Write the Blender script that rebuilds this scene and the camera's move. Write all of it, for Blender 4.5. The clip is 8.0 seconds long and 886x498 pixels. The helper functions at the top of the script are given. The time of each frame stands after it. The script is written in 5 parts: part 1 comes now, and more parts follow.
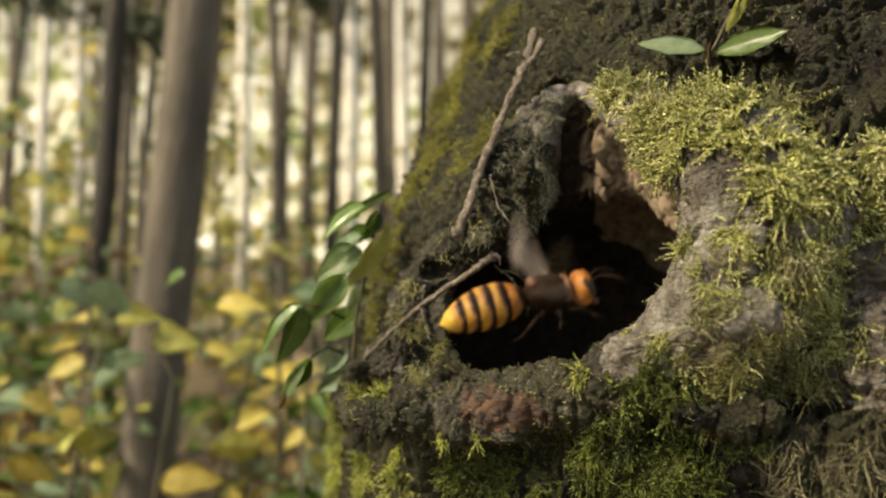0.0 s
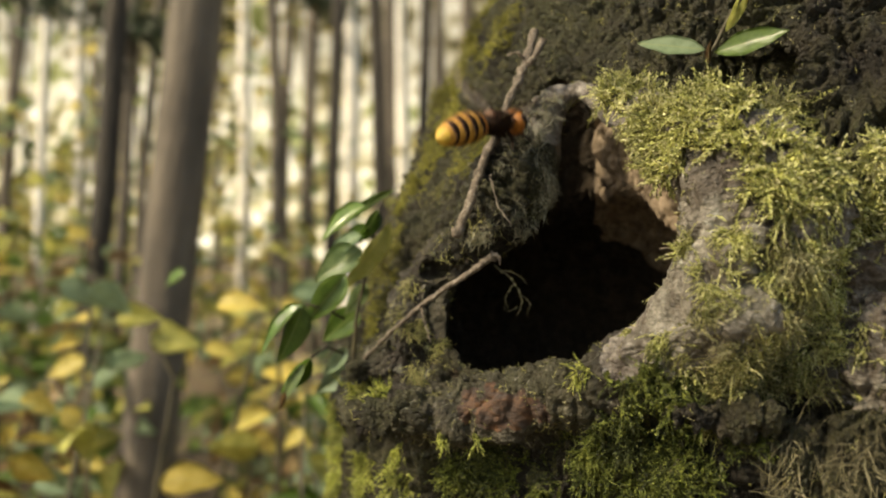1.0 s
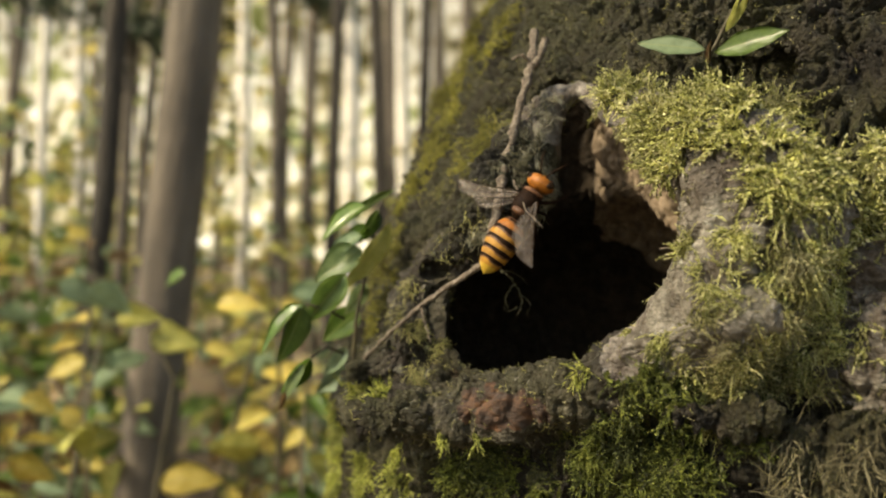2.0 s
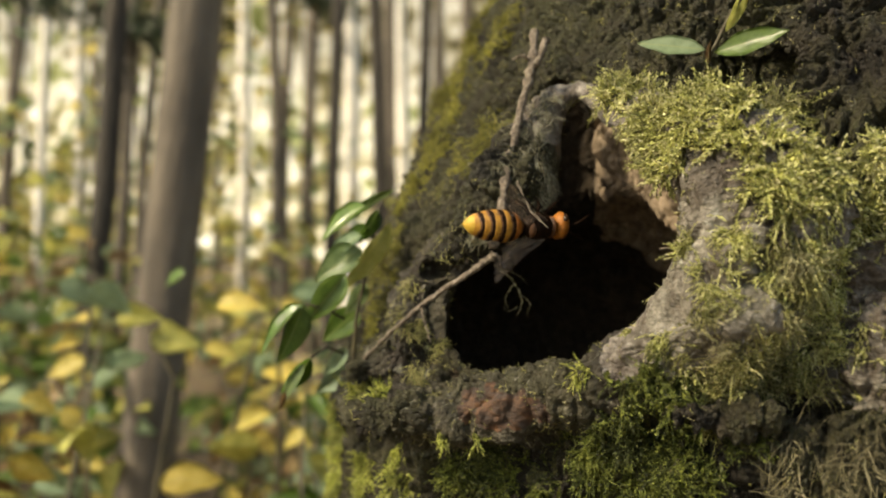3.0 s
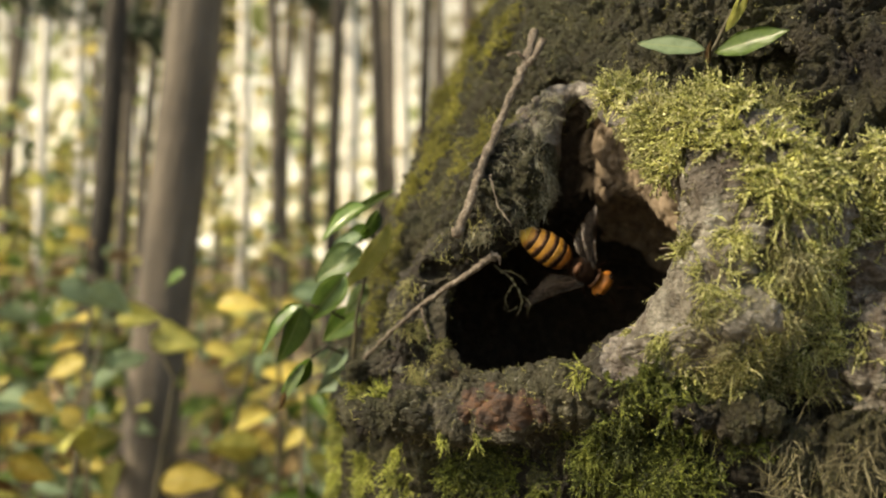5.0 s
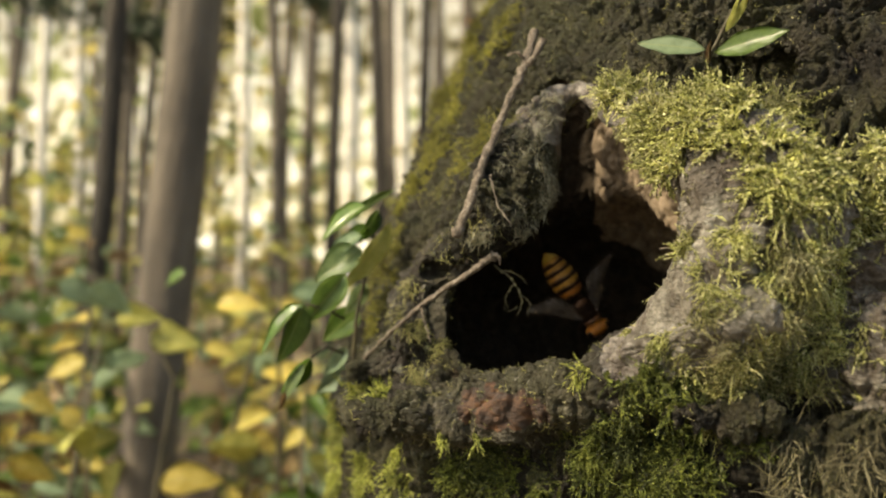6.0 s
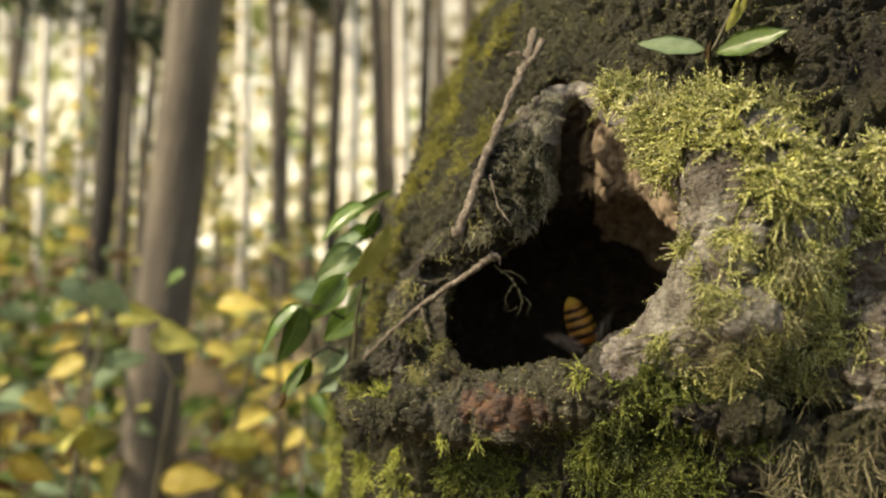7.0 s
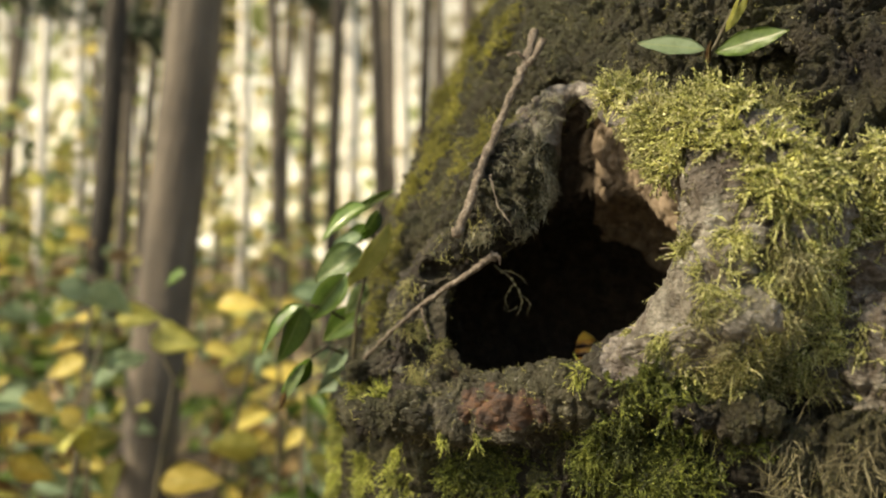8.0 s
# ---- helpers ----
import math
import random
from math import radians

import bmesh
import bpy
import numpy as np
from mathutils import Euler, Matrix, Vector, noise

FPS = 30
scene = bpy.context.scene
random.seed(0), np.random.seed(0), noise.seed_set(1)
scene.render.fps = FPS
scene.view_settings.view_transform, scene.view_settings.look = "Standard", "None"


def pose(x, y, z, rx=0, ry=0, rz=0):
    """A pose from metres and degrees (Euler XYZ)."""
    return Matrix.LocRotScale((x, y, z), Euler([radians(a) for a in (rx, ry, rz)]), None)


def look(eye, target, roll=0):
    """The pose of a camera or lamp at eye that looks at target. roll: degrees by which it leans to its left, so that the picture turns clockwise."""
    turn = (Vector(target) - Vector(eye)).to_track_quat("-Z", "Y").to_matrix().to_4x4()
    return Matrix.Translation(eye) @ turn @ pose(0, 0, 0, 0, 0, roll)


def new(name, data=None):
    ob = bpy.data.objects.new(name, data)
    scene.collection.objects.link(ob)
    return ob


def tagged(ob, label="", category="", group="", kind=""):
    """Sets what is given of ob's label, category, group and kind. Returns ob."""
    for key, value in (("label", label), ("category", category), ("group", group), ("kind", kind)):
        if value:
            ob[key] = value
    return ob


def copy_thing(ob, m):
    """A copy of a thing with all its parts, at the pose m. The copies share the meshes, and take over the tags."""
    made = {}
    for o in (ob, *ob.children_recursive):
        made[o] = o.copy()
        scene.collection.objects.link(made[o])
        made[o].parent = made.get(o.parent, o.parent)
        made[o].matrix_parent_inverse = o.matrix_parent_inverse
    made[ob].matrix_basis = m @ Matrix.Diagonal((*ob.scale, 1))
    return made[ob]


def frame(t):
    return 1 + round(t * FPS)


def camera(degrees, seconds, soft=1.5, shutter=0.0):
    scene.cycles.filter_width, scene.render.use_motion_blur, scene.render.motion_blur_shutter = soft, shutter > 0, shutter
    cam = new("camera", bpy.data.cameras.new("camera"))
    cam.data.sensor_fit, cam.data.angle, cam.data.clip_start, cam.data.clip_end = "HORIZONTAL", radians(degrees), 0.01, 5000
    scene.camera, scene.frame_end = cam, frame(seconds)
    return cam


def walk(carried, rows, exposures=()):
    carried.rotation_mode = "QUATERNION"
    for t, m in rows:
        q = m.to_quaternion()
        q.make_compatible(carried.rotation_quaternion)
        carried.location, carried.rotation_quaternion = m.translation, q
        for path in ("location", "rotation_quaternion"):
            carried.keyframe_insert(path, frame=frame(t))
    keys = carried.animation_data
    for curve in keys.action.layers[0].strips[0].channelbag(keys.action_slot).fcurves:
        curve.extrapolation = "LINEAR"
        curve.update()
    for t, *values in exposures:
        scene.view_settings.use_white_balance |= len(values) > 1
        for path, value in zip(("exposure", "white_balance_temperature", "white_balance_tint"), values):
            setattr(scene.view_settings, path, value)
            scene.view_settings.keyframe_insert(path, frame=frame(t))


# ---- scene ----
# A mossy old tree with a knot hole in an autumn wood; a giant hornet lands on the rim and crawls in.
H = 1.20  # height of the lens over the ground at the tree

# ---- camera ----
cam = camera(54, 8.0, soft=1.9, shutter=0.5)
cam.data.dof.use_dof = True
cam.data.dof.focus_distance = 0.284
cam.data.dof.aperture_fstop = 8.8
EYE = pose(0, 0, H, 90, 0, 0)
walk(cam, [(0.0, EYE), (8.0, EYE)], exposures=[(0.0, 1.02, 7950, 3), (4.0, 1.14, 7950, 3), (8.0, 1.19, 7950, 3)])

# ---- world, sun ----
SUN_ELEVATION, SUN_AZIMUTH = 43.0, -114.0  # degrees; azimuth from straight ahead, negative to the left


def daylight():
    world = bpy.data.worlds.new("world")
    scene.world = world
    world.use_nodes = True
    nt = world.node_tree
    sky = nt.nodes.new("ShaderNodeTexSky")
    sky.sky_type, sky.sun_disc = "NISHITA", False
    sky.sun_elevation, sky.sun_rotation = radians(SUN_ELEVATION), radians(SUN_AZIMUTH)
    sky.air_density, sky.dust_density = 1.0, 2.0
    bg = nt.nodes["Background"]
    bg.inputs["Strength"].default_value = 0.13
    nt.links.new(sky.outputs[0], bg.inputs["Color"])
    lamp = bpy.data.lights.new("sun", "SUN")
    lamp.energy, lamp.angle, lamp.color = 3.3, radians(4.0), (1.0, 0.92, 0.80)
    ob = new("sun", lamp)
    a, e = radians(SUN_AZIMUTH), radians(SUN_ELEVATION)
    to_sun = Vector((math.sin(a) * math.cos(e), math.cos(a) * math.cos(e), math.sin(e)))
    ob.matrix_world = look(to_sun * 20, (0, 0, 0))


daylight()


# ---- materials ----
class Nodes:
    """A short hand for building one material."""

    def __init__(self, name, rough=0.8, metal=0.0):
        self.mat = bpy.data.materials.new(name)
        self.mat.use_nodes = True
        self.nt = self.mat.node_tree
        self.bsdf = self.nt.nodes["Principled BSDF"]
        self.bsdf.inputs["Roughness"].default_value = rough
        self.bsdf.inputs["Metallic"].default_value = metal
        self.out = self.nt.nodes["Material Output"]
        self.coord = self.nt.nodes.new("ShaderNodeTexCoord").outputs["Object"]

    def link(self, a, b):
        self.nt.links.new(a, b)

    def scaled(self, sx, sy, sz, rot=(0, 0, 0)):
        m = self.nt.nodes.new("ShaderNodeMapping")
        m.inputs["Scale"].default_value = (sx, sy, sz)
        m.inputs["Rotation"].default_value = rot
        self.link(self.coord, m.inputs["Vector"])
        return m.outputs[0]

    def noise(self, scale, detail=6, rough=0.6, vec=None, distort=0.0):
        n = self.nt.nodes.new("ShaderNodeTexNoise")
        n.inputs["Scale"].default_value, n.inputs["Detail"].default_value = scale, detail
        n.inputs["Roughness"].default_value, n.inputs["Distortion"].default_value = rough, distort
        self.link(vec or self.coord, n.inputs["Vector"])
        return n.outputs["Fac"]

    def cells(self, scale, vec=None, feature="F1"):
        n = self.nt.nodes.new("ShaderNodeTexVoronoi")
        n.feature = feature
        n.inputs["Scale"].default_value = scale
        self.link(vec or self.coord, n.inputs["Vector"])
        return n.outputs["Distance"]

    def ramp(self, fac, *stops):
        r = self.nt.nodes.new("ShaderNodeValToRGB")
        el = r.color_ramp.elements
        while len(el) < len(stops):
            el.new(0.5)
        for e, (p, c) in zip(el, stops):
            e.position = p
            e.color = (*c, 1) if isinstance(c, tuple) else (c, c, c, 1)
        self.link(fac, r.inputs["Fac"])
        return r.outputs["Color"]

    def mix(self, fac, a, b, kind="MIX"):
        m = self.nt.nodes.new("ShaderNodeMix")
        m.data_type, m.blend_type = "RGBA", kind
        for sock, v in ((m.inputs[0], fac), (m.inputs[6], a), (m.inputs[7], b)):
            if isinstance(v, (int, float)):
                sock.default_value = v
            elif isinstance(v, tuple):
                sock.default_value = (*v, 1)
            else:
                self.link(v, sock)
        return m.outputs[2]

    def math(self, op, a, b):
        m = self.nt.nodes.new("ShaderNodeMath")
        m.operation = op
        for sock, v in zip(m.inputs, (a, b)):
            if isinstance(v, (int, float)):
                sock.default_value = v
            else:
                self.link(v, sock)
        return m.outputs[0]

    def island(self):
        return self.nt.nodes.new("ShaderNodeNewGeometry").outputs["Random Per Island"]

    def object_random(self):
        return self.nt.nodes.new("ShaderNodeObjectInfo").outputs["Random"]

    def color(self, c):
        if isinstance(c, tuple):
            self.bsdf.inputs["Base Color"].default_value = (*c, 1)
        else:
            self.link(c, self.bsdf.inputs["Base Color"])
        return self

    def bump(self, h, dist, strength=1.0):
        b = self.nt.nodes.new("ShaderNodeBump")
        b.inputs["Distance"].default_value, b.inputs["Strength"].default_value = dist, strength
        self.link(h, b.inputs["Height"])
        self.link(b.outputs[0], self.bsdf.inputs["Normal"])
        return self

    def thin(self, c, share):
        """Lets light through, as a leaf does."""
        t = self.nt.nodes.new("ShaderNodeBsdfTranslucent")
        if isinstance(c, tuple):
            t.inputs["Color"].default_value = (*c, 1)
        else:
            self.link(c, t.inputs["Color"])
        m = self.nt.nodes.new("ShaderNodeMixShader")
        m.inputs[0].default_value = share
        self.link(self.bsdf.outputs[0], m.inputs[1])
        self.link(t.outputs[0], m.inputs[2])
        self.link(m.outputs[0], self.out.inputs["Surface"])
        return self


def bark_material(name, tones, algae_share, lichen_share, lichen_from=0.66, stained=0.3, grit=1.0):
    n = Nodes(name, 0.6)
    n.bsdf.inputs["Specular IOR Level"].default_value = 0.26
    big, mid, fine = n.noise(22, 5), n.noise(150, 6, 0.7), n.noise(900, 4, 0.75)
    broad = n.noise(48, 5, 0.65)
    mid = n.math("ADD", n.math("MULTIPLY", mid, 0.62), n.math("MULTIPLY", broad, 0.38))
    c = n.ramp(mid, (0.34, tones[0]), (0.47, tones[1]), (0.57, tones[2]), (0.68, tones[3]))
    algae = n.ramp(big, (0.38, 0.0), (0.56, 1.0))
    c = n.mix(n.math("MULTIPLY", algae, algae_share), c, n.mix(mid, (0.005, 0.006, 0.002), (0.11, 0.108, 0.034)))
    lichen = n.ramp(n.noise(95, 6, 0.8), (lichen_from, 0.0), (lichen_from + 0.03, 1.0))
    c = n.mix(n.math("MULTIPLY", lichen, lichen_share), c, n.mix(fine, (0.18, 0.185, 0.14), (0.52, 0.51, 0.42)))
    specks = n.ramp(n.noise(420, 3, 0.6), (0.655, 0.0), (0.70, 0.55))
    c = n.mix(specks, c, tuple(min(1.6 * v, 0.5) for v in tones[3]))
    stain = n.ramp(n.noise(34, 6, 0.7, None, 1.5), (0.40, stained), (0.56, 0.0))
    c = n.mix(stain, c, n.mix(mid, (0.010, 0.007, 0.005), (0.075, 0.052, 0.036)))
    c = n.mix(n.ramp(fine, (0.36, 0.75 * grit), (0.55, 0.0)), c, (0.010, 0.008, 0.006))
    chips = n.math("MULTIPLY", n.ramp(n.cells(430, None, "SMOOTH_F1"), (0.10, 1.0), (0.34, 0.0)), n.ramp(n.noise(70, 4), (0.42, 0.0), (0.56, 1.0)))
    c = n.mix(n.math("MULTIPLY", chips, 0.4 * grit), c, tuple(0.75 * v for v in tones[3]))
    wrinkles = n.noise(260, 4, 0.55, n.scaled(0.5, 0.5, 1.5), 1.2)
    crumbs = n.math("ADD", n.math("MULTIPLY", mid, 0.7), n.math("MULTIPLY", fine, 0.5 * grit))
    crumbs = n.math("ADD", crumbs, n.math("MULTIPLY", n.math("SUBTRACT", chips, n.cells(700)), 0.4 * grit))
    crumbs = n.math("ADD", crumbs, n.math("MULTIPLY", wrinkles, 0.5 * (1.4 - grit)))
    n.link(n.ramp(n.noise(300, 4), (0.35, 0.34), (0.65, 0.85)), n.bsdf.inputs["Roughness"])
    return n.color(c).bump(crumbs, 0.0036).mat


def wood_material():
    n = Nodes("bare_dead_wood", 0.8)
    grain = n.noise(60, 6, 0.65, n.scaled(3.0, 3.0, 0.35))
    c = n.ramp(grain, (0.3, (0.07, 0.048, 0.030)), (0.5, (0.175, 0.125, 0.080)), (0.75, (0.27, 0.20, 0.135)))
    holes = n.ramp(n.noise(140, 3, 0.5, n.scaled(1, 1, 0.5)), (0.62, 0.0), (0.70, 1.0))
    c = n.mix(n.math("MULTIPLY", holes, 0.7), c, (0.03, 0.018, 0.010))
    return n.color(c).bump(grain, 0.002).mat


def moss_material(name, dark, light, dry):
    n = Nodes(name, 0.75)
    isl = n.island()
    c = n.ramp(isl, (0.0, dark), (0.30, tuple(0.35 * a + 0.65 * b for a, b in zip(light, dark))), (0.62, light), (0.86, tuple(0.5 * (a + b) for a, b in zip(light, dry))), (1.0, dry))
    c = n.mix(n.ramp(n.noise(45, 3), (0.35, 0.7), (0.58, 0.0)), c, dark)
    c = n.mix(n.ramp(n.noise(80, 4), (0.56, 0.0), (0.68, 0.5)), c, tuple(0.85 * v for v in dry))
    return n.color(c).thin(c, 0.30).mat


# Rotten wood, blackened further to paint the hollow's shade.
def shaded_rot_material():
    n = Nodes("shade_blackened_rotten_wood", 0.95)
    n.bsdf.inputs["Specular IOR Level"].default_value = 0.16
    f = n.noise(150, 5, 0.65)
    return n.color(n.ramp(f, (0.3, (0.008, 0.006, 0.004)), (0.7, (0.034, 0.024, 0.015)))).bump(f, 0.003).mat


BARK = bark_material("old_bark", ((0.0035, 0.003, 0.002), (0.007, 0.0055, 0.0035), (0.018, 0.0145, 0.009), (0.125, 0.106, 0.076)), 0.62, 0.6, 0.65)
PALE_BARK = bark_material("pale_callus_bark", ((0.028, 0.024, 0.020), (0.14, 0.120, 0.104), (0.30, 0.265, 0.232), (0.54, 0.51, 0.46)), 0.35, 0.55, 0.60, 0.8, 0.3)
LIP_BARK = bark_material("weathered_lip_bark", ((0.007, 0.0055, 0.004), (0.018, 0.0145, 0.011), (0.047, 0.040, 0.031), (0.22, 0.20, 0.165)), 0.4, 0.6, 0.62, 0.35, 0.6)
def red_material():
    n = Nodes("torn_red_brown_wood", 0.8)
    f = n.noise(160, 6, 0.65, n.scaled(1, 1, 2.0))
    return n.color(n.ramp(f, (0.3, (0.012, 0.007, 0.005)), (0.50, (0.034, 0.015, 0.007)), (0.72, (0.115, 0.050, 0.019)))).bump(f, 0.002).mat


WOOD, SHADED_ROT, RED_WOOD = wood_material(), shaded_rot_material(), red_material()


def moss_bed_material():
    n = Nodes("matted_moss", 0.9)
    f = n.noise(420, 5, 0.7)
    c = n.ramp(f, (0.3, (0.010, 0.010, 0.003)), (0.5, (0.050, 0.046, 0.012)), (0.7, (0.16, 0.15, 0.04)))
    return n.color(c).bump(f, 0.004).mat


MOSS_BED = moss_bed_material()
MOSS = moss_material("yellow_green_moss", (0.055, 0.056, 0.012), (0.54, 0.54, 0.17), (0.70, 0.64, 0.40))
MOSS_LIME = moss_material("lime_moss", (0.040, 0.045, 0.009), (0.46, 0.50, 0.09), (0.60, 0.58, 0.20))
# Deep green moss with the overhanging lip's shade worked into its colour.
MOSS_DARK = moss_material("shade_darkened_green_moss", (0.010, 0.013, 0.003), (0.11, 0.13, 0.018), (0.25, 0.27, 0.05))


# ---- building helpers ----
def part(name, bm, material, parent=None, label=""):
    """Links a bmesh as one mesh object under a thing or a part."""
    me = bpy.data.meshes.new(name)
    bm.to_mesh(me)
    bm.free()
    return linked(name, me, material, parent, label)


def linked(name, me, material, parent=None, label="", smooth=True):
    if smooth:
        me.polygons.foreach_set("use_smooth", [True] * len(me.polygons))
    for m in material if isinstance(material, (list, tuple)) else [material]:
        me.materials.append(m)
    ob = new(name, me)
    ob.parent = parent
    if label:
        ob["label"] = label
    return ob


def array_mesh(name, verts, faces, mats=None):
    """A mesh from numpy arrays: verts n x 3, faces m x 3 or m x 4."""
    me = bpy.data.meshes.new(name)
    k = faces.shape[1]
    me.vertices.add(len(verts))
    me.vertices.foreach_set("co", np.ascontiguousarray(verts, np.float32).ravel())
    me.loops.add(faces.size)
    me.loops.foreach_set("vertex_index", np.ascontiguousarray(faces, np.int32).ravel())
    me.polygons.add(len(faces))
    me.polygons.foreach_set("loop_start", np.arange(0, faces.size, k, dtype=np.int32))
    me.polygons.foreach_set("loop_total", np.full(len(faces), k, np.int32))
    if mats is not None:
        me.polygons.foreach_set("material_index", np.ascontiguousarray(mats, np.int32))
    me.update(calc_edges=True)
    me.validate()
    return me


def value_noise(p, scale, seed=0):
    """Smooth noise from -1 to 1 at the points p (n x 3)."""
    q = p * scale + seed * 17.31
    i = np.floor(q).astype(np.int64)
    f = q - i
    f = f * f * (3 - 2 * f)
    out = np.zeros(len(p))
    for dx in (0, 1):
        for dy in (0, 1):
            for dz in (0, 1):
                h = (i[:, 0] + dx) * 73856093 ^ (i[:, 1] + dy) * 19349663 ^ (i[:, 2] + dz) * 83492791 ^ seed * 2654435
                h = (h ^ (h >> 13)) * 1274126177 & 0x7FFFFFFF
                h = (h ^ (h >> 15)) & 0xFFFF
                w = (f[:, 0] if dx else 1 - f[:, 0]) * (f[:, 1] if dy else 1 - f[:, 1]) * (f[:, 2] if dz else 1 - f[:, 2])
                out += w * (h / 32767.5 - 1)
    return out


def tube(bm, pts, radii, sides=8, twist=0.0):
    """A tapered tube along points."""
    rings = []
    pts = [Vector(p) for p in pts]
    for i, p in enumerate(pts):
        d = (pts[min(i + 1, len(pts) - 1)] - pts[max(i - 1, 0)]).normalized()
        a = d.orthogonal().normalized() if i == 0 else (a - d * a.dot(d)).normalized()
        b = d.cross(a)
        rings.append([bm.verts.new(p + (a * math.cos(t) + b * math.sin(t)) * radii[i])
                      for t in [2 * math.pi * k / sides + twist * i for k in range(sides)]])
    for r, s in zip(rings, rings[1:]):
        for k in range(sides):
            bm.faces.new((r[k], r[(k + 1) % sides], s[(k + 1) % sides], s[k]))
    bm.faces.new(rings[0][::-1])
    bm.faces.new(rings[-1])
    return bm


def curve_points(ctrl, n):
    """Catmull-Rom points through ctrl."""
    c = [np.array(p, float) for p in ctrl]
    c = [2 * c[0] - c[1]] + c + [2 * c[-1] - c[-2]]
    out = []
    for i in range(1, len(c) - 2):
        for k in range(n):
            t = k / n
            out.append(0.5 * (2 * c[i] + (c[i + 1] - c[i - 1]) * t + (2 * c[i - 1] - 5 * c[i] + 4 * c[i + 1] - c[i + 2]) * t * t
                              + (3 * c[i] - c[i - 1] - 3 * c[i + 1] + c[i + 2]) * t ** 3))
    return np.array(out + [c[-2]])


# ---- the tree with the hole ----
# millimetres; z from the height of the lens. Callus lip round the hole: centre line and thickness.
LIP = [(52.1, 340.0, 63.2, 3.1), (64.8, 315.6, 51.1, 7.8), (85.5, 288.4, 36.7, 15.9), (95.0, 275.2, 21.6, 20.6), (96.6, 267.2, 6.3, 22.2),
       (91.4, 264.8, -8.4, 21.0), (81.9, 266.0, -23.2, 17.6), (66.3, 271.2, -37.7, 13.4), (48.6, 281.2, -45.9, 11.7), (28.0, 295.6, -51.3, 12.7),
       (9.2, 309.2, -60.1, 12.5), (-19.0, 347.2, -65.2, 10.8), (-40.3, 390.0, -70.2, 9.6), (-31.8, 379.2, -52.7, 6.4), (-12.5, 354.8, -36.7, 10.6),
       (-9.2, 363.6, -18.7, 12.3), (2.6, 357.6, -2.1, 11.6), (21.2, 340.4, 13.5, 14.6), (32.3, 340.8, 33.4, 13.7), (40.1, 346.8, 53.2, 9.5)]
# hollows: centre, half axes, turn about z in degrees
HOLLOWS = [((50, 352, 20), (21, 55, 42), 20), ((66, 362, -30), (66, 64, 52), 0), ((50, 354, 48), (10, 38, 20), 16), ((66, 312, 4), (17, 34, 36), 20),
           ((48, 305, -28), (24, 24, 14), 0)]
# pits and clefts in the bark: centre, half axes
PITS = [((-4, 350, -9), (4.5, 7, 2.4)), ((104, 258, -44), (9, 9, 5.5)), ((-15, 330, -54), (15, 9, 2.2)), ((122, 262, -5), (3.5, 7, 13)),
        ((121, 258, -20), (3.5, 7, 12)), ((117, 255, -35), (4, 7, 9)), ((-21, 349, -36), (3, 6, 7)), ((76, 258, -42), (12, 8, 2.5)),
        ((4, 379, -42), (3, 6, 8)), ((-33, 351, -68), (2.5, 5, 7)), ((107, 253, -46), (10, 14, 6)), ((90, 243, -4), (3.2, 5, 2.2)),
        ((86, 244, -9.5), (5.5, 5, 1.7)), ((99, 246, -16), (4, 6, 5)), ((126, 270, 35), (10, 7, 2.6)), ((6, 292, -50), (3, 8, 3)), ((98, 292, 61), (24, 14, 12))]
# ridges and lumps of the callus: end, end, thickness
RIDGES = [((93, 246, -18), (82, 248, -20), 5), ((82, 248, -20), (70, 255, -27), 5.5), ((70, 255, -27), (57, 266, -32), 5), ((75, 261, 6), (80, 255, 5), 3.5),
          ((80, 255, 5), (92, 248, 5), 3.5), ((-34, 362, -50), (-5, 347, -50), 4.5), ((104, 257, 28), (117, 259, 12), 5),
          ((117, 259, 12), (118, 262, -12), 4.5), ((66, 256, -48), (96, 253, -48), 4), ((30, 290, -45), (8, 304, -47), 5), ((-8, 310, -58), (-30, 330, -66), 6)]
BOX = ((-78, 190, -150), (232, 520, 150))


def trunk_axis_radius(z):
    """Metres; z from the height of the lens."""
    flare = 0.14 * np.exp(-(np.maximum(z, -1.25) + 1.2) / 0.14)
    zc = np.clip(z, -0.06, 0.25)
    return 0.224 + 0.25 * zc, 0.50 + 0 * z, 0.2575 - 0.2 * zc + flare


def smooth_min(a, b, k):
    h = np.clip(0.5 + 0.5 * (b - a) / k, 0, 1)
    return b + (a - b) * h - k * h * (1 - h)


# moss patches: x, y, z from the lens, reach (mm), thickness of growth
MOSS_CROWN = [(61, 313, 58, 5.6, 0.9), (68, 304, 56, 5.4, 0.9), (70, 287, 46, 6.7, 1), (71, 283, 36, 5.4, 1), (72, 291, 29, 4.8, 0.8), (78, 280, 48, 7.6, 1),
    (85, 278, 49, 6.8, 1), (76, 273, 36, 6.0, 0.9), (90, 269, 44, 6.2, 1), (86, 263, 36, 4.7, 1), (99, 273, 44, 5.6, 1), (112, 284, 43, 6.2, 1),
    (115, 279, 37, 6.1, 1), (99, 257, 32, 3.9, 0.8), (91, 257, 31, 2.8, 0.7), (74, 274, 29, 3.7, 0.8)]
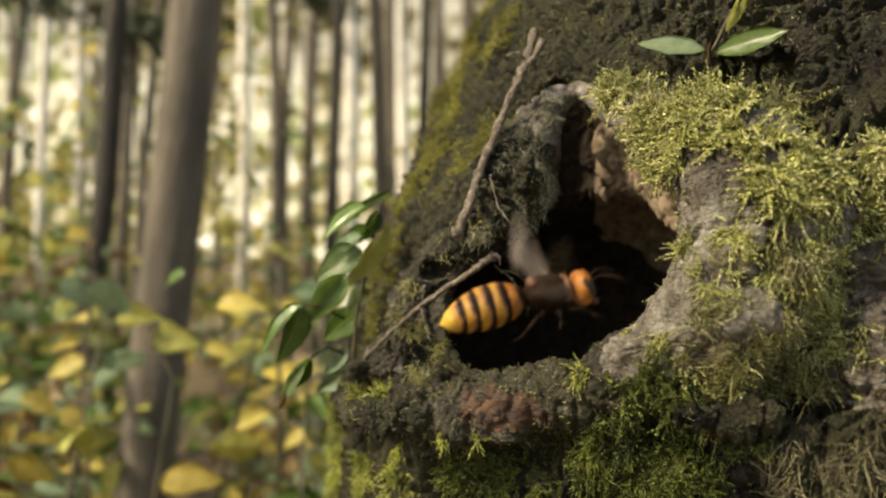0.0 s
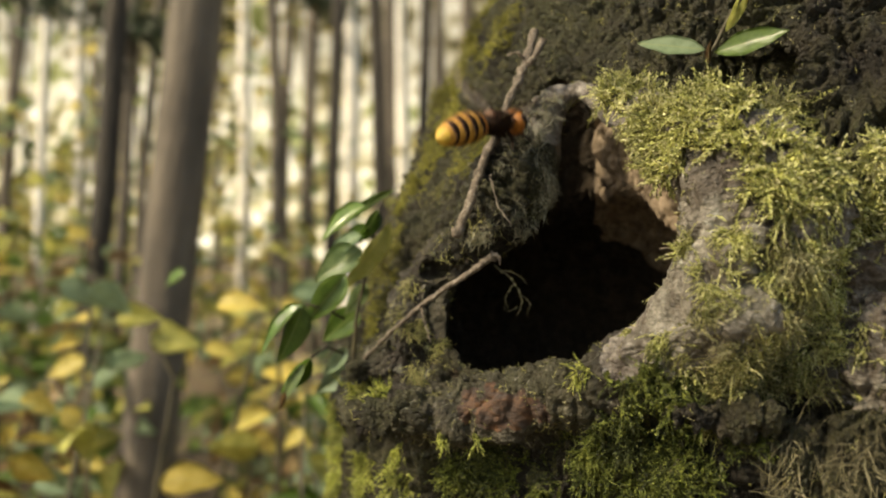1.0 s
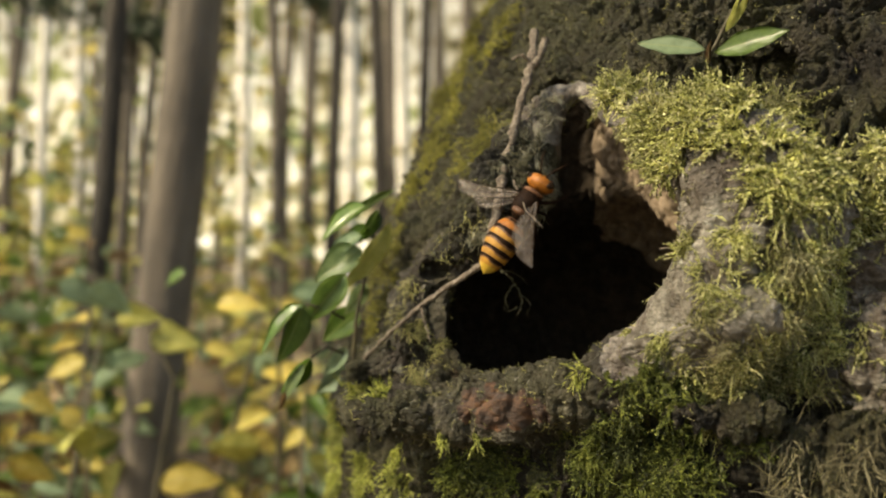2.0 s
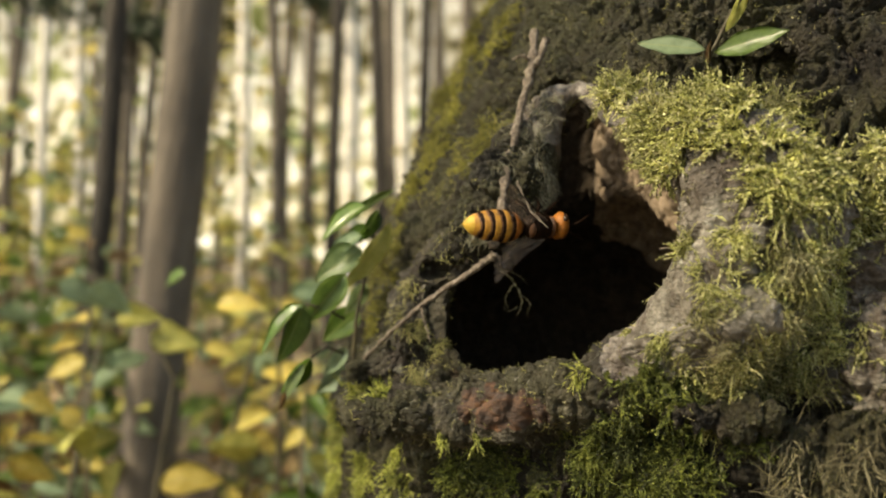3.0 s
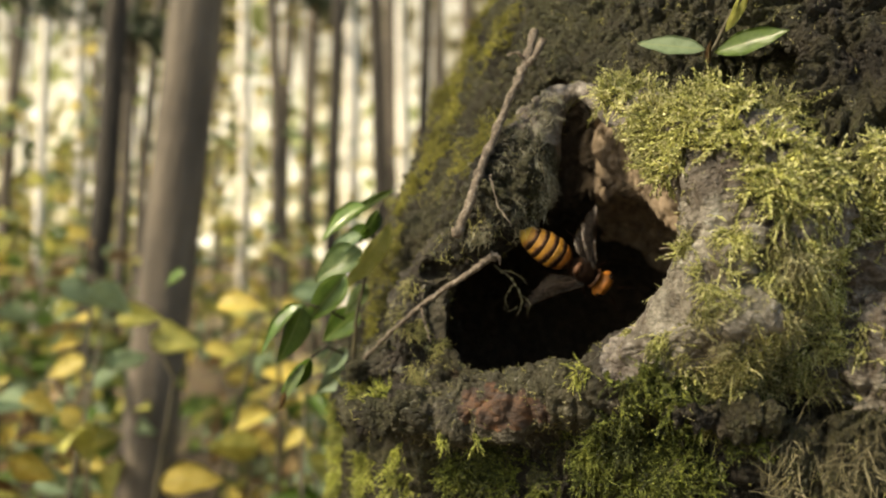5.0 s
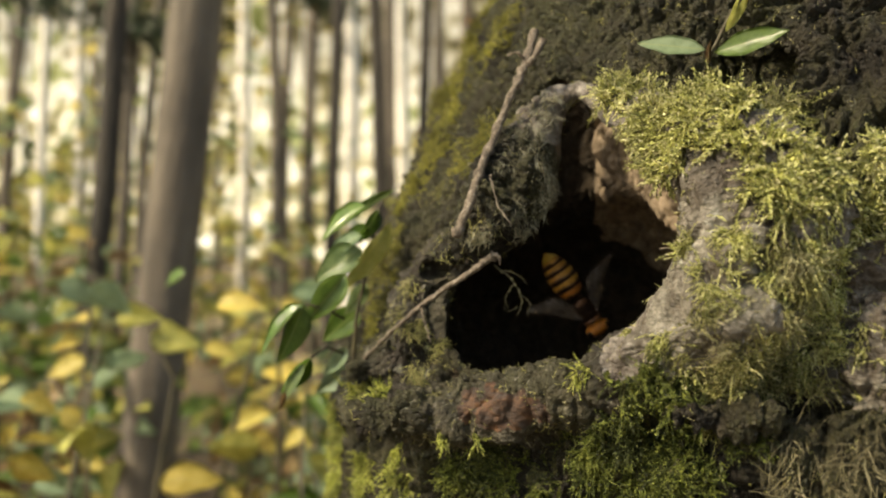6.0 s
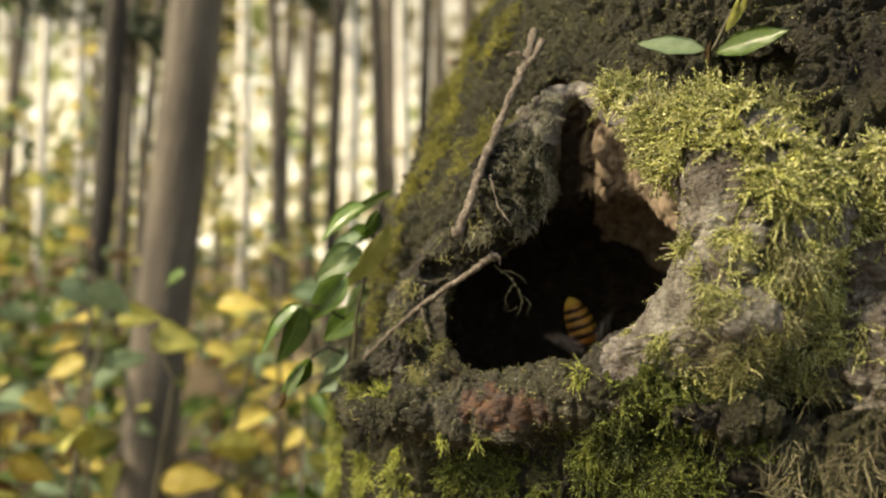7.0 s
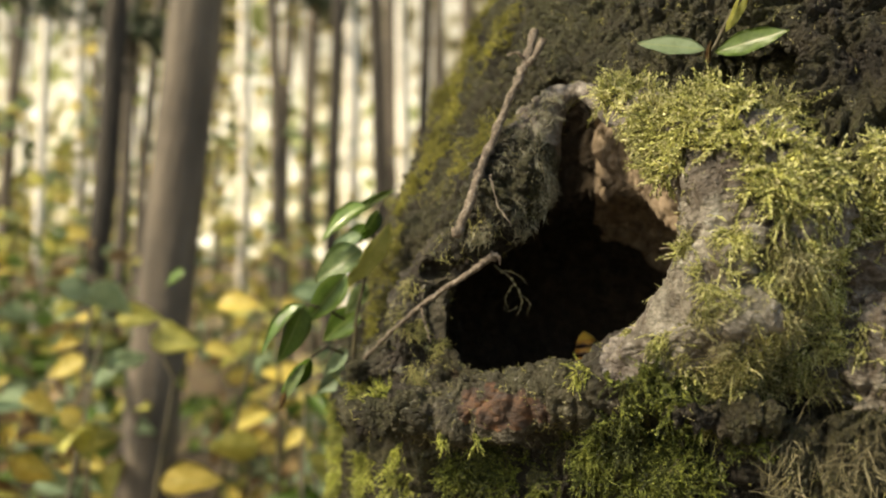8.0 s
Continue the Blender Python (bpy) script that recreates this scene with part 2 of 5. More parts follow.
MOSS_SIDE = [(95, 250, 22, 4.8, 0.9), (105, 254, 25, 4.8, 0.9), (100, 247, 15, 4.7, 0.9), (122, 274, 30, 4.5, 1), (125, 269, 23, 7.7, 1), (132, 268, 27, 6.2, 1),
    (131, 265, 17, 8.7, 1), (128, 263, 7, 8.3, 1), (120, 267, 14, 5.5, 0.9), (134, 270, 37, 3.3, 1), (129, 260, -2, 3.2, 0.8), (110, 254, 20, 4.5, 0.8)]
MOSS_FRINGE = [(73, 262, 1, 2.6, 1), (75, 256, 2, 2.3, 1), (79, 250, 2, 2.7, 1), (83, 248, 6, 3.4, 1), (84, 246, 0, 3.0, 0.9), (81, 247, -4, 2.5, 0.9),
    (89, 245, 7, 3.3, 0.9), (93, 244, 5, 3.0, 0.8), (87, 244, -5, 2.5, 0.8), (75, 251, -6, 2.2, 0.9), (77, 249, -10, 2.7, 1), (82, 246, -15, 3.7, 1),
    (78, 248, -17, 2.2, 1), (69, 262, -6, 2, 0.8), (116, 257, 0, 2.5, 0.9), (120, 261, -8, 2.1, 0.9), (110, 249, 7, 2.4, 0.8), (58, 272, -28, 2.2, 0.7),
    (65, 257, -27, 2.5, 0.6)]
MOSS_FOOT = [(-49, 423, -96, 10, 0.9), (-49, 388, -74, 6, 0.6), (-53, 435, -110, 10.7, 1), (-52, 431, -120, 8.8, 1), (-35, 385, -101, 8.9, 0.9), (-19, 357, -98, 8.3, 0.7), (-19, 356, -83, 3.9, 0.6),
    (-34, 365, -59, 4.5, 0.8), (-26, 343, -58, 4.2, 0.7), (-40, 371, -62, 3.0, 0.6), (1, 301, -64, 2.9, 0.7), (44, 272, -39, 3.0, 0.35),
    (11, 293, -64, 2.4, 0.4)]
# bare smooth callus where little moss holds: centre, reach (mm)
BARE = [(84, 254, 20, 8.0), (77, 258, 12, 6.7), (87, 249, 13, 5.1), (75, 259, 7, 3.9), (70, 260, -7, 5.0), (68, 258, -17, 7.0), (71, 252, -23, 4.8),
    (83, 247, -21, 4.4), (92, 247, 15, 3.4), (62, 262, -24, 4.3)]
MOSS_EDGE = [(21, 481, 133, 19, 0.9), (13, 481, 113, 20, 1.0), (5, 482, 91, 22, 1.0), (2, 444, 64, 20, 1.0), (-4, 428, 42, 18, 1.0), (-12, 431, 25, 16, 1.0),
    (-20, 432, 9, 14, 0.9), (-26, 425, -8, 14, 0.8), (-32, 410, -32, 12, 0.7), (26, 424, 105, 17, 0.4), (16, 383, 45, 15, 0.4)]
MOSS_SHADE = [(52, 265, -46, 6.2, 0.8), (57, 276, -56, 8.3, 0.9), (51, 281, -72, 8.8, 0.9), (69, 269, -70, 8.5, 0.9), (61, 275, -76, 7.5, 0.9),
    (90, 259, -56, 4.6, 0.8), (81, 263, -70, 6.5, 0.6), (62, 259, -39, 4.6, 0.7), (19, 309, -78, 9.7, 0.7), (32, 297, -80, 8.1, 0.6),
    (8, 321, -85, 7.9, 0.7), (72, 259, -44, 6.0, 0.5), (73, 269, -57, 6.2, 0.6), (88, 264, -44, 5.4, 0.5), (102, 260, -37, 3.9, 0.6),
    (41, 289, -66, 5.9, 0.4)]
MOSS_STRINGY = [(98, 244, 0, 6.0, 0.7), (104, 247, -8, 5.7, 0.7), (98, 248, -19, 5.8, 0.5), (115, 260, -20, 6.0, 0.8), (111, 259, -29, 6.0, 0.9),
    (94, 249, -26, 6.1, 0.7), (84, 251, -32, 6.8, 0.8), (96, 262, -36, 6.1, 0.9), (77, 255, -39, 6.3, 0.5), (110, 257, -36, 4.6, 1),
    (115, 255, -35, 3.1, 1), (74, 250, -19, 3.1, 0.5), (87, 264, -48, 6.5, 0.7), (87, 246, -19, 4.0, 0.5), (69, 255, -36, 5.2, 0.4),
    (125, 254, -26, 4.2, 0.4)]
MOSS_FLANK = [(95, 244, -5, 5.0, 0.8), (105, 246, -1, 4.7, 0.9), (115, 261, -13, 5.3, 0.9), (107, 258, -22, 5.3, 0.8), (116, 257, -27, 4.6, 1), (104, 261, -30, 5.0, 0.8), (95, 258, -33, 4.9, 0.9), (108, 258, -36, 4.2, 1),
    (120, 258, -20, 3.5, 0.7), (114, 255, -5, 2.8, 0.9), (90, 246, -19, 4.0, 0.7), (85, 255, -36, 5.2, 0.8), (75, 252, -33, 4.1, 0.6), (124, 252, -33, 4.1, 0.6), (120, 251, -42, 3.8, 0.6), (93, 261, -47, 4.6, 0.6)]
MOSS_GREY = [(40, 337, 54, 5.5, 0.8), (31, 330, 43, 6.8, 0.8), (34, 327, 32, 7.1, 0.9), (39, 329, 21, 6.7, 0.9), (26, 326, 30, 5.3, 0.6), (24, 325, 15, 6.2, 0.8),
    (18, 327, 9, 5.4, 0.8), (14, 331, 5, 5.0, 0.8), (31, 329, 9, 4.9, 0.7), (25, 403, -5, 4.9, 0.7), (35, 416, -16, 4.0, 0.7)]
MOSS_HUNG = [(-10, 344, -31, 5.6, 0.9), (-3, 346, -40, 4.7, 0.9), (-19, 349, -27, 4.3, 0.7), (-8, 347, -49, 5.2, 0.7), (-20, 357, -51, 4.4, 0.5),
    (2, 394, 26, 4.8, 0.7), (-5, 349, 0, 6.2, 0.6), (-15, 354, -14, 4.8, 0.5), (12, 329, 13, 4.5, 0.8), (27, 340, 50, 3.2, 0.9), (64, 303, 40, 3.3, 0.6)]
STRAW = [(102, 254, -56, 5.9, 0.9), (112, 251, -53, 5.1, 1), (115, 248, -58, 5.8, 1), (107, 251, -60, 5.8, 0.9), (121, 245, -60, 5.7, 0.9),
    (112, 248, -66, 5.8, 0.9), (101, 253, -66, 5.2, 0.7), (96, 256, -58, 4.5, 0.7), (102, 247, -13, 5.7, 0.5), (92, 255, -33, 5.9, 0.5),
    (111, 260, -20, 5.3, 0.6), (80, 249, -27, 4.4, 0.5), (122, 248, -51, 4.1, 0.6)]


def lip_segments():
    line = curve_points(LIP + LIP[:1], 4) / 1000
    return list(zip(line, line[1:]))


def segment_distance(q, a, b):
    ab = b[:3] - a[:3]
    q = q - a[:3]
    t = np.clip(q @ ab / (ab @ ab), 0, 1)
    return np.linalg.norm(q - t[..., None] * ab, axis=-1) - (a[3] + (b[3] - a[3]) * t)


def lip_distance(p):
    best = np.full(len(p), 0.05)
    for a, b in lip_segments():
        near = np.where(np.abs(p - (a[:3] + b[:3]) / 2).max(1) < 0.05)[0]
        best[near] = np.minimum(best[near], segment_distance(p[near], a, b))
    return best


def hollow_distance(p):
    best = np.full(len(p), 9.0, np.float32)
    for c, axes, turn in HOLLOWS:
        q = p - np.array(c) / 1000
        s, co = math.sin(radians(turn)), math.cos(radians(turn))
        x, y, z = q[:, 0] * co + q[:, 1] * s, -q[:, 0] * s + q[:, 1] * co, q[:, 2]
        a = np.array(axes) / 1000
        k = np.sqrt((x / a[0]) ** 2 + (y / a[1]) ** 2 + (z / a[2]) ** 2)
        best = smooth_min(best, (k - 1) * a.min(), 0.008)
    return best


def bored_trunk(p):
    ax, ay, r = trunk_axis_radius(p[:, 2])
    t = np.hypot(p[:, 0] - ax, p[:, 1] - ay) - r
    return -smooth_min(-t, hollow_distance(p), 0.006)


def net(step):
    """The surface of the carved tree inside BOX as a mesh of quads (surface nets)."""
    lo, hi = (np.array(b) / 1000 for b in BOX)
    n = np.ceil((hi - lo) / step).astype(int)
    xs, ys, zs = (lo[i] + np.arange(n[i]) * step for i in range(3))
    f, lip = np.empty(n, np.float32), np.full(n, 0.05, np.float32)
    Y, Z = np.meshgrid(ys, zs, indexing="ij")
    for k, x in enumerate(xs):
        f[k] = bored_trunk(np.stack([np.full(Y.size, x), Y.ravel(), Z.ravel()], 1)).reshape(Y.shape)
    for a, b in lip_segments():
        reach = max(a[3], b[3]) + 0.014
        i0 = np.clip(np.floor((np.minimum(a, b)[:3] - reach - lo) / step).astype(int), 0, n)
        i1 = np.clip(np.ceil((np.maximum(a, b)[:3] + reach - lo) / step).astype(int), 0, n)
        block = tuple(slice(u, w) for u, w in zip(i0, i1))
        grid = np.stack(np.meshgrid(xs[block[0]], ys[block[1]], zs[block[2]], indexing="ij"), -1)
        lip[block] = np.minimum(lip[block], segment_distance(grid, a, b))
    for a, b, r in RIDGES:
        a, b = np.array((*a, r)) / 1000, np.array((*b, r)) / 1000
        i0 = np.clip(np.floor((np.minimum(a, b)[:3] - 0.020 - lo) / step).astype(int), 0, n)
        i1 = np.clip(np.ceil((np.maximum(a, b)[:3] + 0.020 - lo) / step).astype(int), 0, n)
        block = tuple(slice(u, w) for u, w in zip(i0, i1))
        grid = np.stack(np.meshgrid(xs[block[0]], ys[block[1]], zs[block[2]], indexing="ij"), -1)
        lip[block] = smooth_min(lip[block], segment_distance(grid, a, b), np.float32(0.003))
    f = smooth_min(f, lip, np.float32(0.006))
    for c, axes in PITS:
        c, axes = np.array(c) / 1000, np.array(axes) / 1000
        i0 = np.clip(np.floor((c - axes - 0.006 - lo) / step).astype(int), 0, n)
        i1 = np.clip(np.ceil((c + axes + 0.006 - lo) / step).astype(int), 0, n)
        block = tuple(slice(u, w) for u, w in zip(i0, i1))
        grid = np.stack(np.meshgrid(xs[block[0]], ys[block[1]], zs[block[2]], indexing="ij"), -1)
        pit = (np.linalg.norm((grid - c) / axes, axis=-1) - 1) * axes.min()
        f[block] = -smooth_min(-f[block], pit, 0.003)
    s = f < 0
    c = sum(s[i:n[0] - 1 + i, j:n[1] - 1 + j, k:n[2] - 1 + k].astype(np.int8) for i in (0, 1) for j in (0, 1) for k in (0, 1))
    act = np.argwhere((c > 0) & (c < 8))
    ids = np.full(n - 1, -1, np.int64)
    ids[tuple(act.T)] = np.arange(len(act))
    corner = {o: f[act[:, 0] + o[0], act[:, 1] + o[1], act[:, 2] + o[2]] for o in [(i, j, k) for i in (0, 1) for j in (0, 1) for k in (0, 1)]}
    acc, cnt = np.zeros((len(act), 3)), np.zeros(len(act))
    for a in corner:
        for d in range(3):
            if a[d]:
                continue
            b = tuple(v + (i == d) for i, v in enumerate(a))
            fa, fb = corner[a], corner[b]
            m = (fa < 0) != (fb < 0)
            t = fa[m] / (fa[m] - fb[m])
            pt = np.tile(np.array(a, float), (m.sum(), 1))
            pt[:, d] += t
            acc[m] += pt
            cnt[m] += 1
    v = lo + (act + acc / cnt[:, None]) * step
    quads = []
    for d in range(3):
        e, g = [(1, 2), (2, 0), (0, 1)][d]
        sl = [slice(None)] * 3
        sl[d] = slice(0, -1)
        sh = list(sl)
        sh[d] = slice(1, None)
        a, b = s[tuple(sl)], s[tuple(sh)]
        at = np.argwhere(a != b)
        at = at[(at[:, e] > 0) & (at[:, g] > 0) & (at[:, e] < n[e] - 1) & (at[:, g] < n[g] - 1)]
        inside = a[tuple(at.T)]
        E, G = np.eye(3, dtype=int)[e], np.eye(3, dtype=int)[g]
        q = np.stack([ids[tuple((at - E - G).T)], ids[tuple((at - G).T)], ids[tuple(at.T)], ids[tuple((at - E).T)]], 1)
        q[~inside] = q[~inside][:, ::-1]
        quads.append(q)
    q = np.concatenate(quads)
    return v, q[(q >= 0).all(1)]


def vertex_normals(v, q):
    fn = np.cross(v[q[:, 2]] - v[q[:, 0]], v[q[:, 3]] - v[q[:, 1]])
    out = np.stack([sum(np.bincount(q[:, k], fn[:, c], len(v)) for k in range(4)) for c in range(3)], 1)
    return out / (np.linalg.norm(out, axis=1)[:, None] + 1e-12)


def subdivided(v, q):
    """Each quad in four."""
    e = np.sort(np.stack([q, np.roll(q, -1, 1)], -1).reshape(-1, 2), 1)
    key = e[:, 0] * len(v) + e[:, 1]
    uniq, inv = np.unique(key, return_inverse=True)
    mid = (v[uniq // len(v)] + v[uniq % len(v)]) / 2
    inv = inv.reshape(-1, 4) + len(v)
    cen = np.arange(len(q)) + len(v) + len(mid)
    out = np.concatenate([np.stack([q[:, k], inv[:, k], cen, inv[:, k - 1]], 1) for k in range(4)])
    return np.concatenate([v, mid, v[q].mean(1)]), out


def on_lip(p, segments):
    """1 on these stretches of the lip, 0 elsewhere."""
    best = np.full(len(p), 0.05)
    for a, b in segments:
        near = np.where(np.abs(p - (a[:3] + b[:3]) / 2).max(1) < 0.05)[0]
        best[near] = np.minimum(best[near], segment_distance(p[near], a, b))
    return np.clip((0.008 - best) / 0.006, 0, 1)


def callus(p):
    """The smooth pale callus at the hole's thicker side."""
    ridges = [(np.array((*a, r)) / 1000, np.array((*b, r)) / 1000) for a, b, r in RIDGES[:5]]
    return on_lip(p, lip_segments()[2:25] + lip_segments()[75:80] + ridges)


def moss_growth(p, patches, seed):
    """How thickly moss grows at the points p."""
    grow = np.zeros(len(p))
    for b in np.array(patches, float):
        reach = b[3] / 1000
        near = np.where(np.abs(p - b[:3] / 1000).max(1) < 1.35 * reach)[0]
        d = np.linalg.norm(p[near] - b[:3] / 1000, axis=1) / reach
        grow[near] = np.maximum(grow[near], b[4] * np.clip(1.35 - d, 0, 0.6) / 0.6)
    mossy = np.where(grow > 0)[0]
    q = p[mossy]
    patchy = 0.5 + 0.5 * value_noise(q, 190, seed + 30) + 0.30 * value_noise(q, 70, seed + 31)
    ragged = 0.25 * value_noise(q, 260, 29)
    share = np.clip((patchy - 0.27) * 3.4, 0, 1)
    for b in np.array(BARE, float):
        d = np.linalg.norm(q - b[:3] / 1000, axis=1) / (b[3] / 1000)
        share *= np.clip((d + ragged - 0.7) / 0.4, 0.0, 1)
    grow[mossy] *= share
    return grow


def torn_patch(p):
    """1 where the lower lip's bark is torn off the red wood."""
    d = np.linalg.norm((p - (0.021, 0.292, -0.0535)) / (0.0155, 0.02, 0.0068), axis=1) + 0.45 * value_noise(p, 210, 24)
    return (d < 1).astype(float)


def roughened(v, q):
    """Lumps, cracks and crumbs of old bark, and the cushions of moss on it."""
    nrm = vertex_normals(v, q)
    cav = np.clip((hollow_distance(v) + 0.001) / 0.004, 0, 1)
    soft = callus(v)
    warp = np.stack([value_noise(v, 60, s) for s in (1, 2, 3)], 1) * 0.008
    w = v + warp
    long = w * np.array([1, 1, 0.4])
    d = 0.0042 * value_noise(w, 28, 4) + (0.0036 - 0.0012 * soft) * value_noise(w, 75, 5)
    crack = 1 - np.abs(value_noise(long, 85, 6))
    rim = on_lip(v, lip_segments()[25:62])
    d -= (1 - 0.7 * soft) * (1 - 0.6 * rim) * 0.0052 * np.clip(crack - 0.80, 0, 1) / 0.20
    crack = 1 - np.abs(value_noise(long, 190, 9))
    d -= (1 - 0.4 * soft) * (1 - 0.5 * rim) * 0.0030 * np.clip(crack - 0.78, 0, 1) / 0.22
    crumb = 0.0030 * np.abs(value_noise(w, 170, 7)) + 0.0026 * np.abs(value_noise(v, 360, 8)) + 0.0015 * np.abs(value_noise(v, 700, 10))
    d += crumb * (1 - 0.82 * soft) * (1 - 0.45 * rim) * (1 - 0.2 * torn_patch(v)) - 0.001
    wrinkle = np.abs(value_noise(w * np.array([0.5, 0.5, 1.6]), 190, 12))
    d += soft * 0.0013 * wrinkle
    cushion = np.maximum.reduce([moss_growth(v, m, k) for m, k in ((MOSS_CROWN, 1), (MOSS_SIDE, 9), (MOSS_FOOT, 7), (MOSS_EDGE, 2), (MOSS_SHADE, 3))]) * cav
    d += cushion * (0.0012 + 0.0025 * np.abs(value_noise(v, 150, 13)))
    return v + nrm * (d * (0.3 + 0.7 * cav))[:, None], nrm, cushion


TREE_BASE = Vector((0.16, 0.5, 0.0))
tree = tagged(new("tree"), "old broadleaf trunk with grey-brown bark and a rotten knot hole", "tree")
tree.location = TREE_BASE
TO_TREE = np.array([0, 0, H]) - np.array(TREE_BASE)

shell_v, shell_q = subdivided(*net(0.0013))
shell_v, shell_n, shell_moss = roughened(shell_v, shell_q)
centres = shell_v[shell_q].mean(1)
def bark_depth(p):
    """How far under the bark a point lies."""
    ax, ay, r = trunk_axis_radius(p[:, 2])
    return r - np.hypot(p[:, 0] - ax, p[:, 1] - ay)


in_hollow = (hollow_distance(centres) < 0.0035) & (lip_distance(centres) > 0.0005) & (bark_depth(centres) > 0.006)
# Bare wood stops at the shadow line; beyond it the shade is painted.
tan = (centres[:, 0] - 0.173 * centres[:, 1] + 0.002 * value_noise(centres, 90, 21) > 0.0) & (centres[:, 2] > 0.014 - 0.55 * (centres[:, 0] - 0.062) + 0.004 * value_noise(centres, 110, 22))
bed = shell_moss[shell_q[:, 0]] > 0.3
pale = callus(centres) + 0.35 * value_noise(centres, 110, 23) > 0.55
flank = (centres[:, 0] > 0.100) & (centres[:, 2] < 0.004) & (centres[:, 2] > -0.046) & (centres[:, 1] < 0.3)
weathered = np.maximum(on_lip(centres, lip_segments()[25:62]), flank) + 0.5 * value_noise(centres, 90, 27) > 0.4
torn = torn_patch(centres) > 0
flank &= centres[:, 0] + 0.004 * value_noise(centres, 60, 28) > 0.114
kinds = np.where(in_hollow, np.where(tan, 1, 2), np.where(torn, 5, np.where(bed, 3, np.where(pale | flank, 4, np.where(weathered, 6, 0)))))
linked("trunk", array_mesh("trunk", shell_v + TO_TREE, shell_q, kinds), [BARK, WOOD, SHADED_ROT, MOSS_BED, PALE_BARK, RED_WOOD, LIP_BARK], tree)



def rest_of_trunk():
    """The bole above, below and behind the carved stretch."""
    zs = np.concatenate([np.arange(-H - 0.15, -0.1, 0.025), np.arange(-0.1, 0.12, 0.02), np.arange(0.12, 7.0, 0.08)])
    na = 180
    th = np.linspace(0, 2 * np.pi, na, endpoint=False)
    Z, T = np.meshgrid(zs, th, indexing="ij")
    ax, ay, r = trunk_axis_radius(Z)
    r = (r - 0.003) * np.clip((7.6 - Z) / 7.4, 0.05, 1)
    p = np.stack([ax + r * np.cos(T), ay + r * np.sin(T), Z], -1)
    flat = p.reshape(-1, 3)
    d = 0.006 * value_noise(flat, 20, 4) + 0.003 * value_noise(flat, 60, 5)
    p = p + (d.reshape(Z.shape) * (np.abs(Z) > 0.16))[..., None] * np.stack([np.cos(T), np.sin(T), 0 * T], -1)
    lo, hi = (np.array(b) / 1000 for b in BOX)
    p[-1] = p[-1].mean(0)
    i, k = np.meshgrid(np.arange(len(zs) - 1), np.arange(na), indexing="ij")
    q = np.stack([i * na + k, i * na + (k + 1) % na, (i + 1) * na + (k + 1) % na, (i + 1) * na + k], -1).reshape(-1, 4)
    c = p.reshape(-1, 3)[q].mean(1)
    keep = ~((c > lo + 0.006) & (c < hi - 0.006)).all(1)
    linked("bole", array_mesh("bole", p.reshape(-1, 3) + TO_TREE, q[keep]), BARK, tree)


rest_of_trunk()


# ---- wood floor and distance ----
def ground_height(x, y):
    hill = np.maximum(y - 1.6, 0)
    z = 0.045 * hill + 0.03 * np.sin(x * 1.7 + y) + 0.05 * np.sin(x * 0.6 - y * 0.8)
    return z * np.clip(y - 0.8, 0, 1)


def litter_material():
    n = Nodes("leaf_litter", 0.9)
    a = n.cells(26)
    c = n.ramp(n.noise(9, 6, 0.7), (0.3, (0.03, 0.019, 0.011)), (0.5, (0.10, 0.066, 0.035)), (0.62, (0.26, 0.19, 0.09)), (0.75, (0.10, 0.11, 0.035)))
    c = n.mix(n.ramp(n.noise(1.3, 3), (0.50, 0.0), (0.64, 0.6)), c, (0.38, 0.32, 0.19))
    return n.color(c).bump(a, 0.03).mat


def ground():
    xs = np.concatenate([np.linspace(-400, -12, 14), np.linspace(-11, 11, 111), np.linspace(12, 400, 14)])
    ys = np.concatenate([np.linspace(-400, -5, 14), np.linspace(-4, 24, 141), np.linspace(26, 400, 14)])
    X, Y = np.meshgrid(xs, ys, indexing="ij")
    Z = ground_height(X, Y)
    p = np.stack([X, Y, Z], -1).reshape(-1, 3)
    p[:, 2] += 0.02 * value_noise(p, 3, 11) * (np.abs(p[:, 0]) < 12)
    ny = len(ys)
    i, k = np.meshgrid(np.arange(len(xs) - 1), np.arange(ny - 1), indexing="ij")
    q = np.stack([i * ny + k, (i + 1) * ny + k, (i + 1) * ny + k + 1, i * ny + k + 1], -1).reshape(-1, 4)
    tagged(linked("ground", array_mesh("ground", p, q), litter_material()), "forest floor of brown and yellow fallen leaves", "ground", kind="structure")


ground()


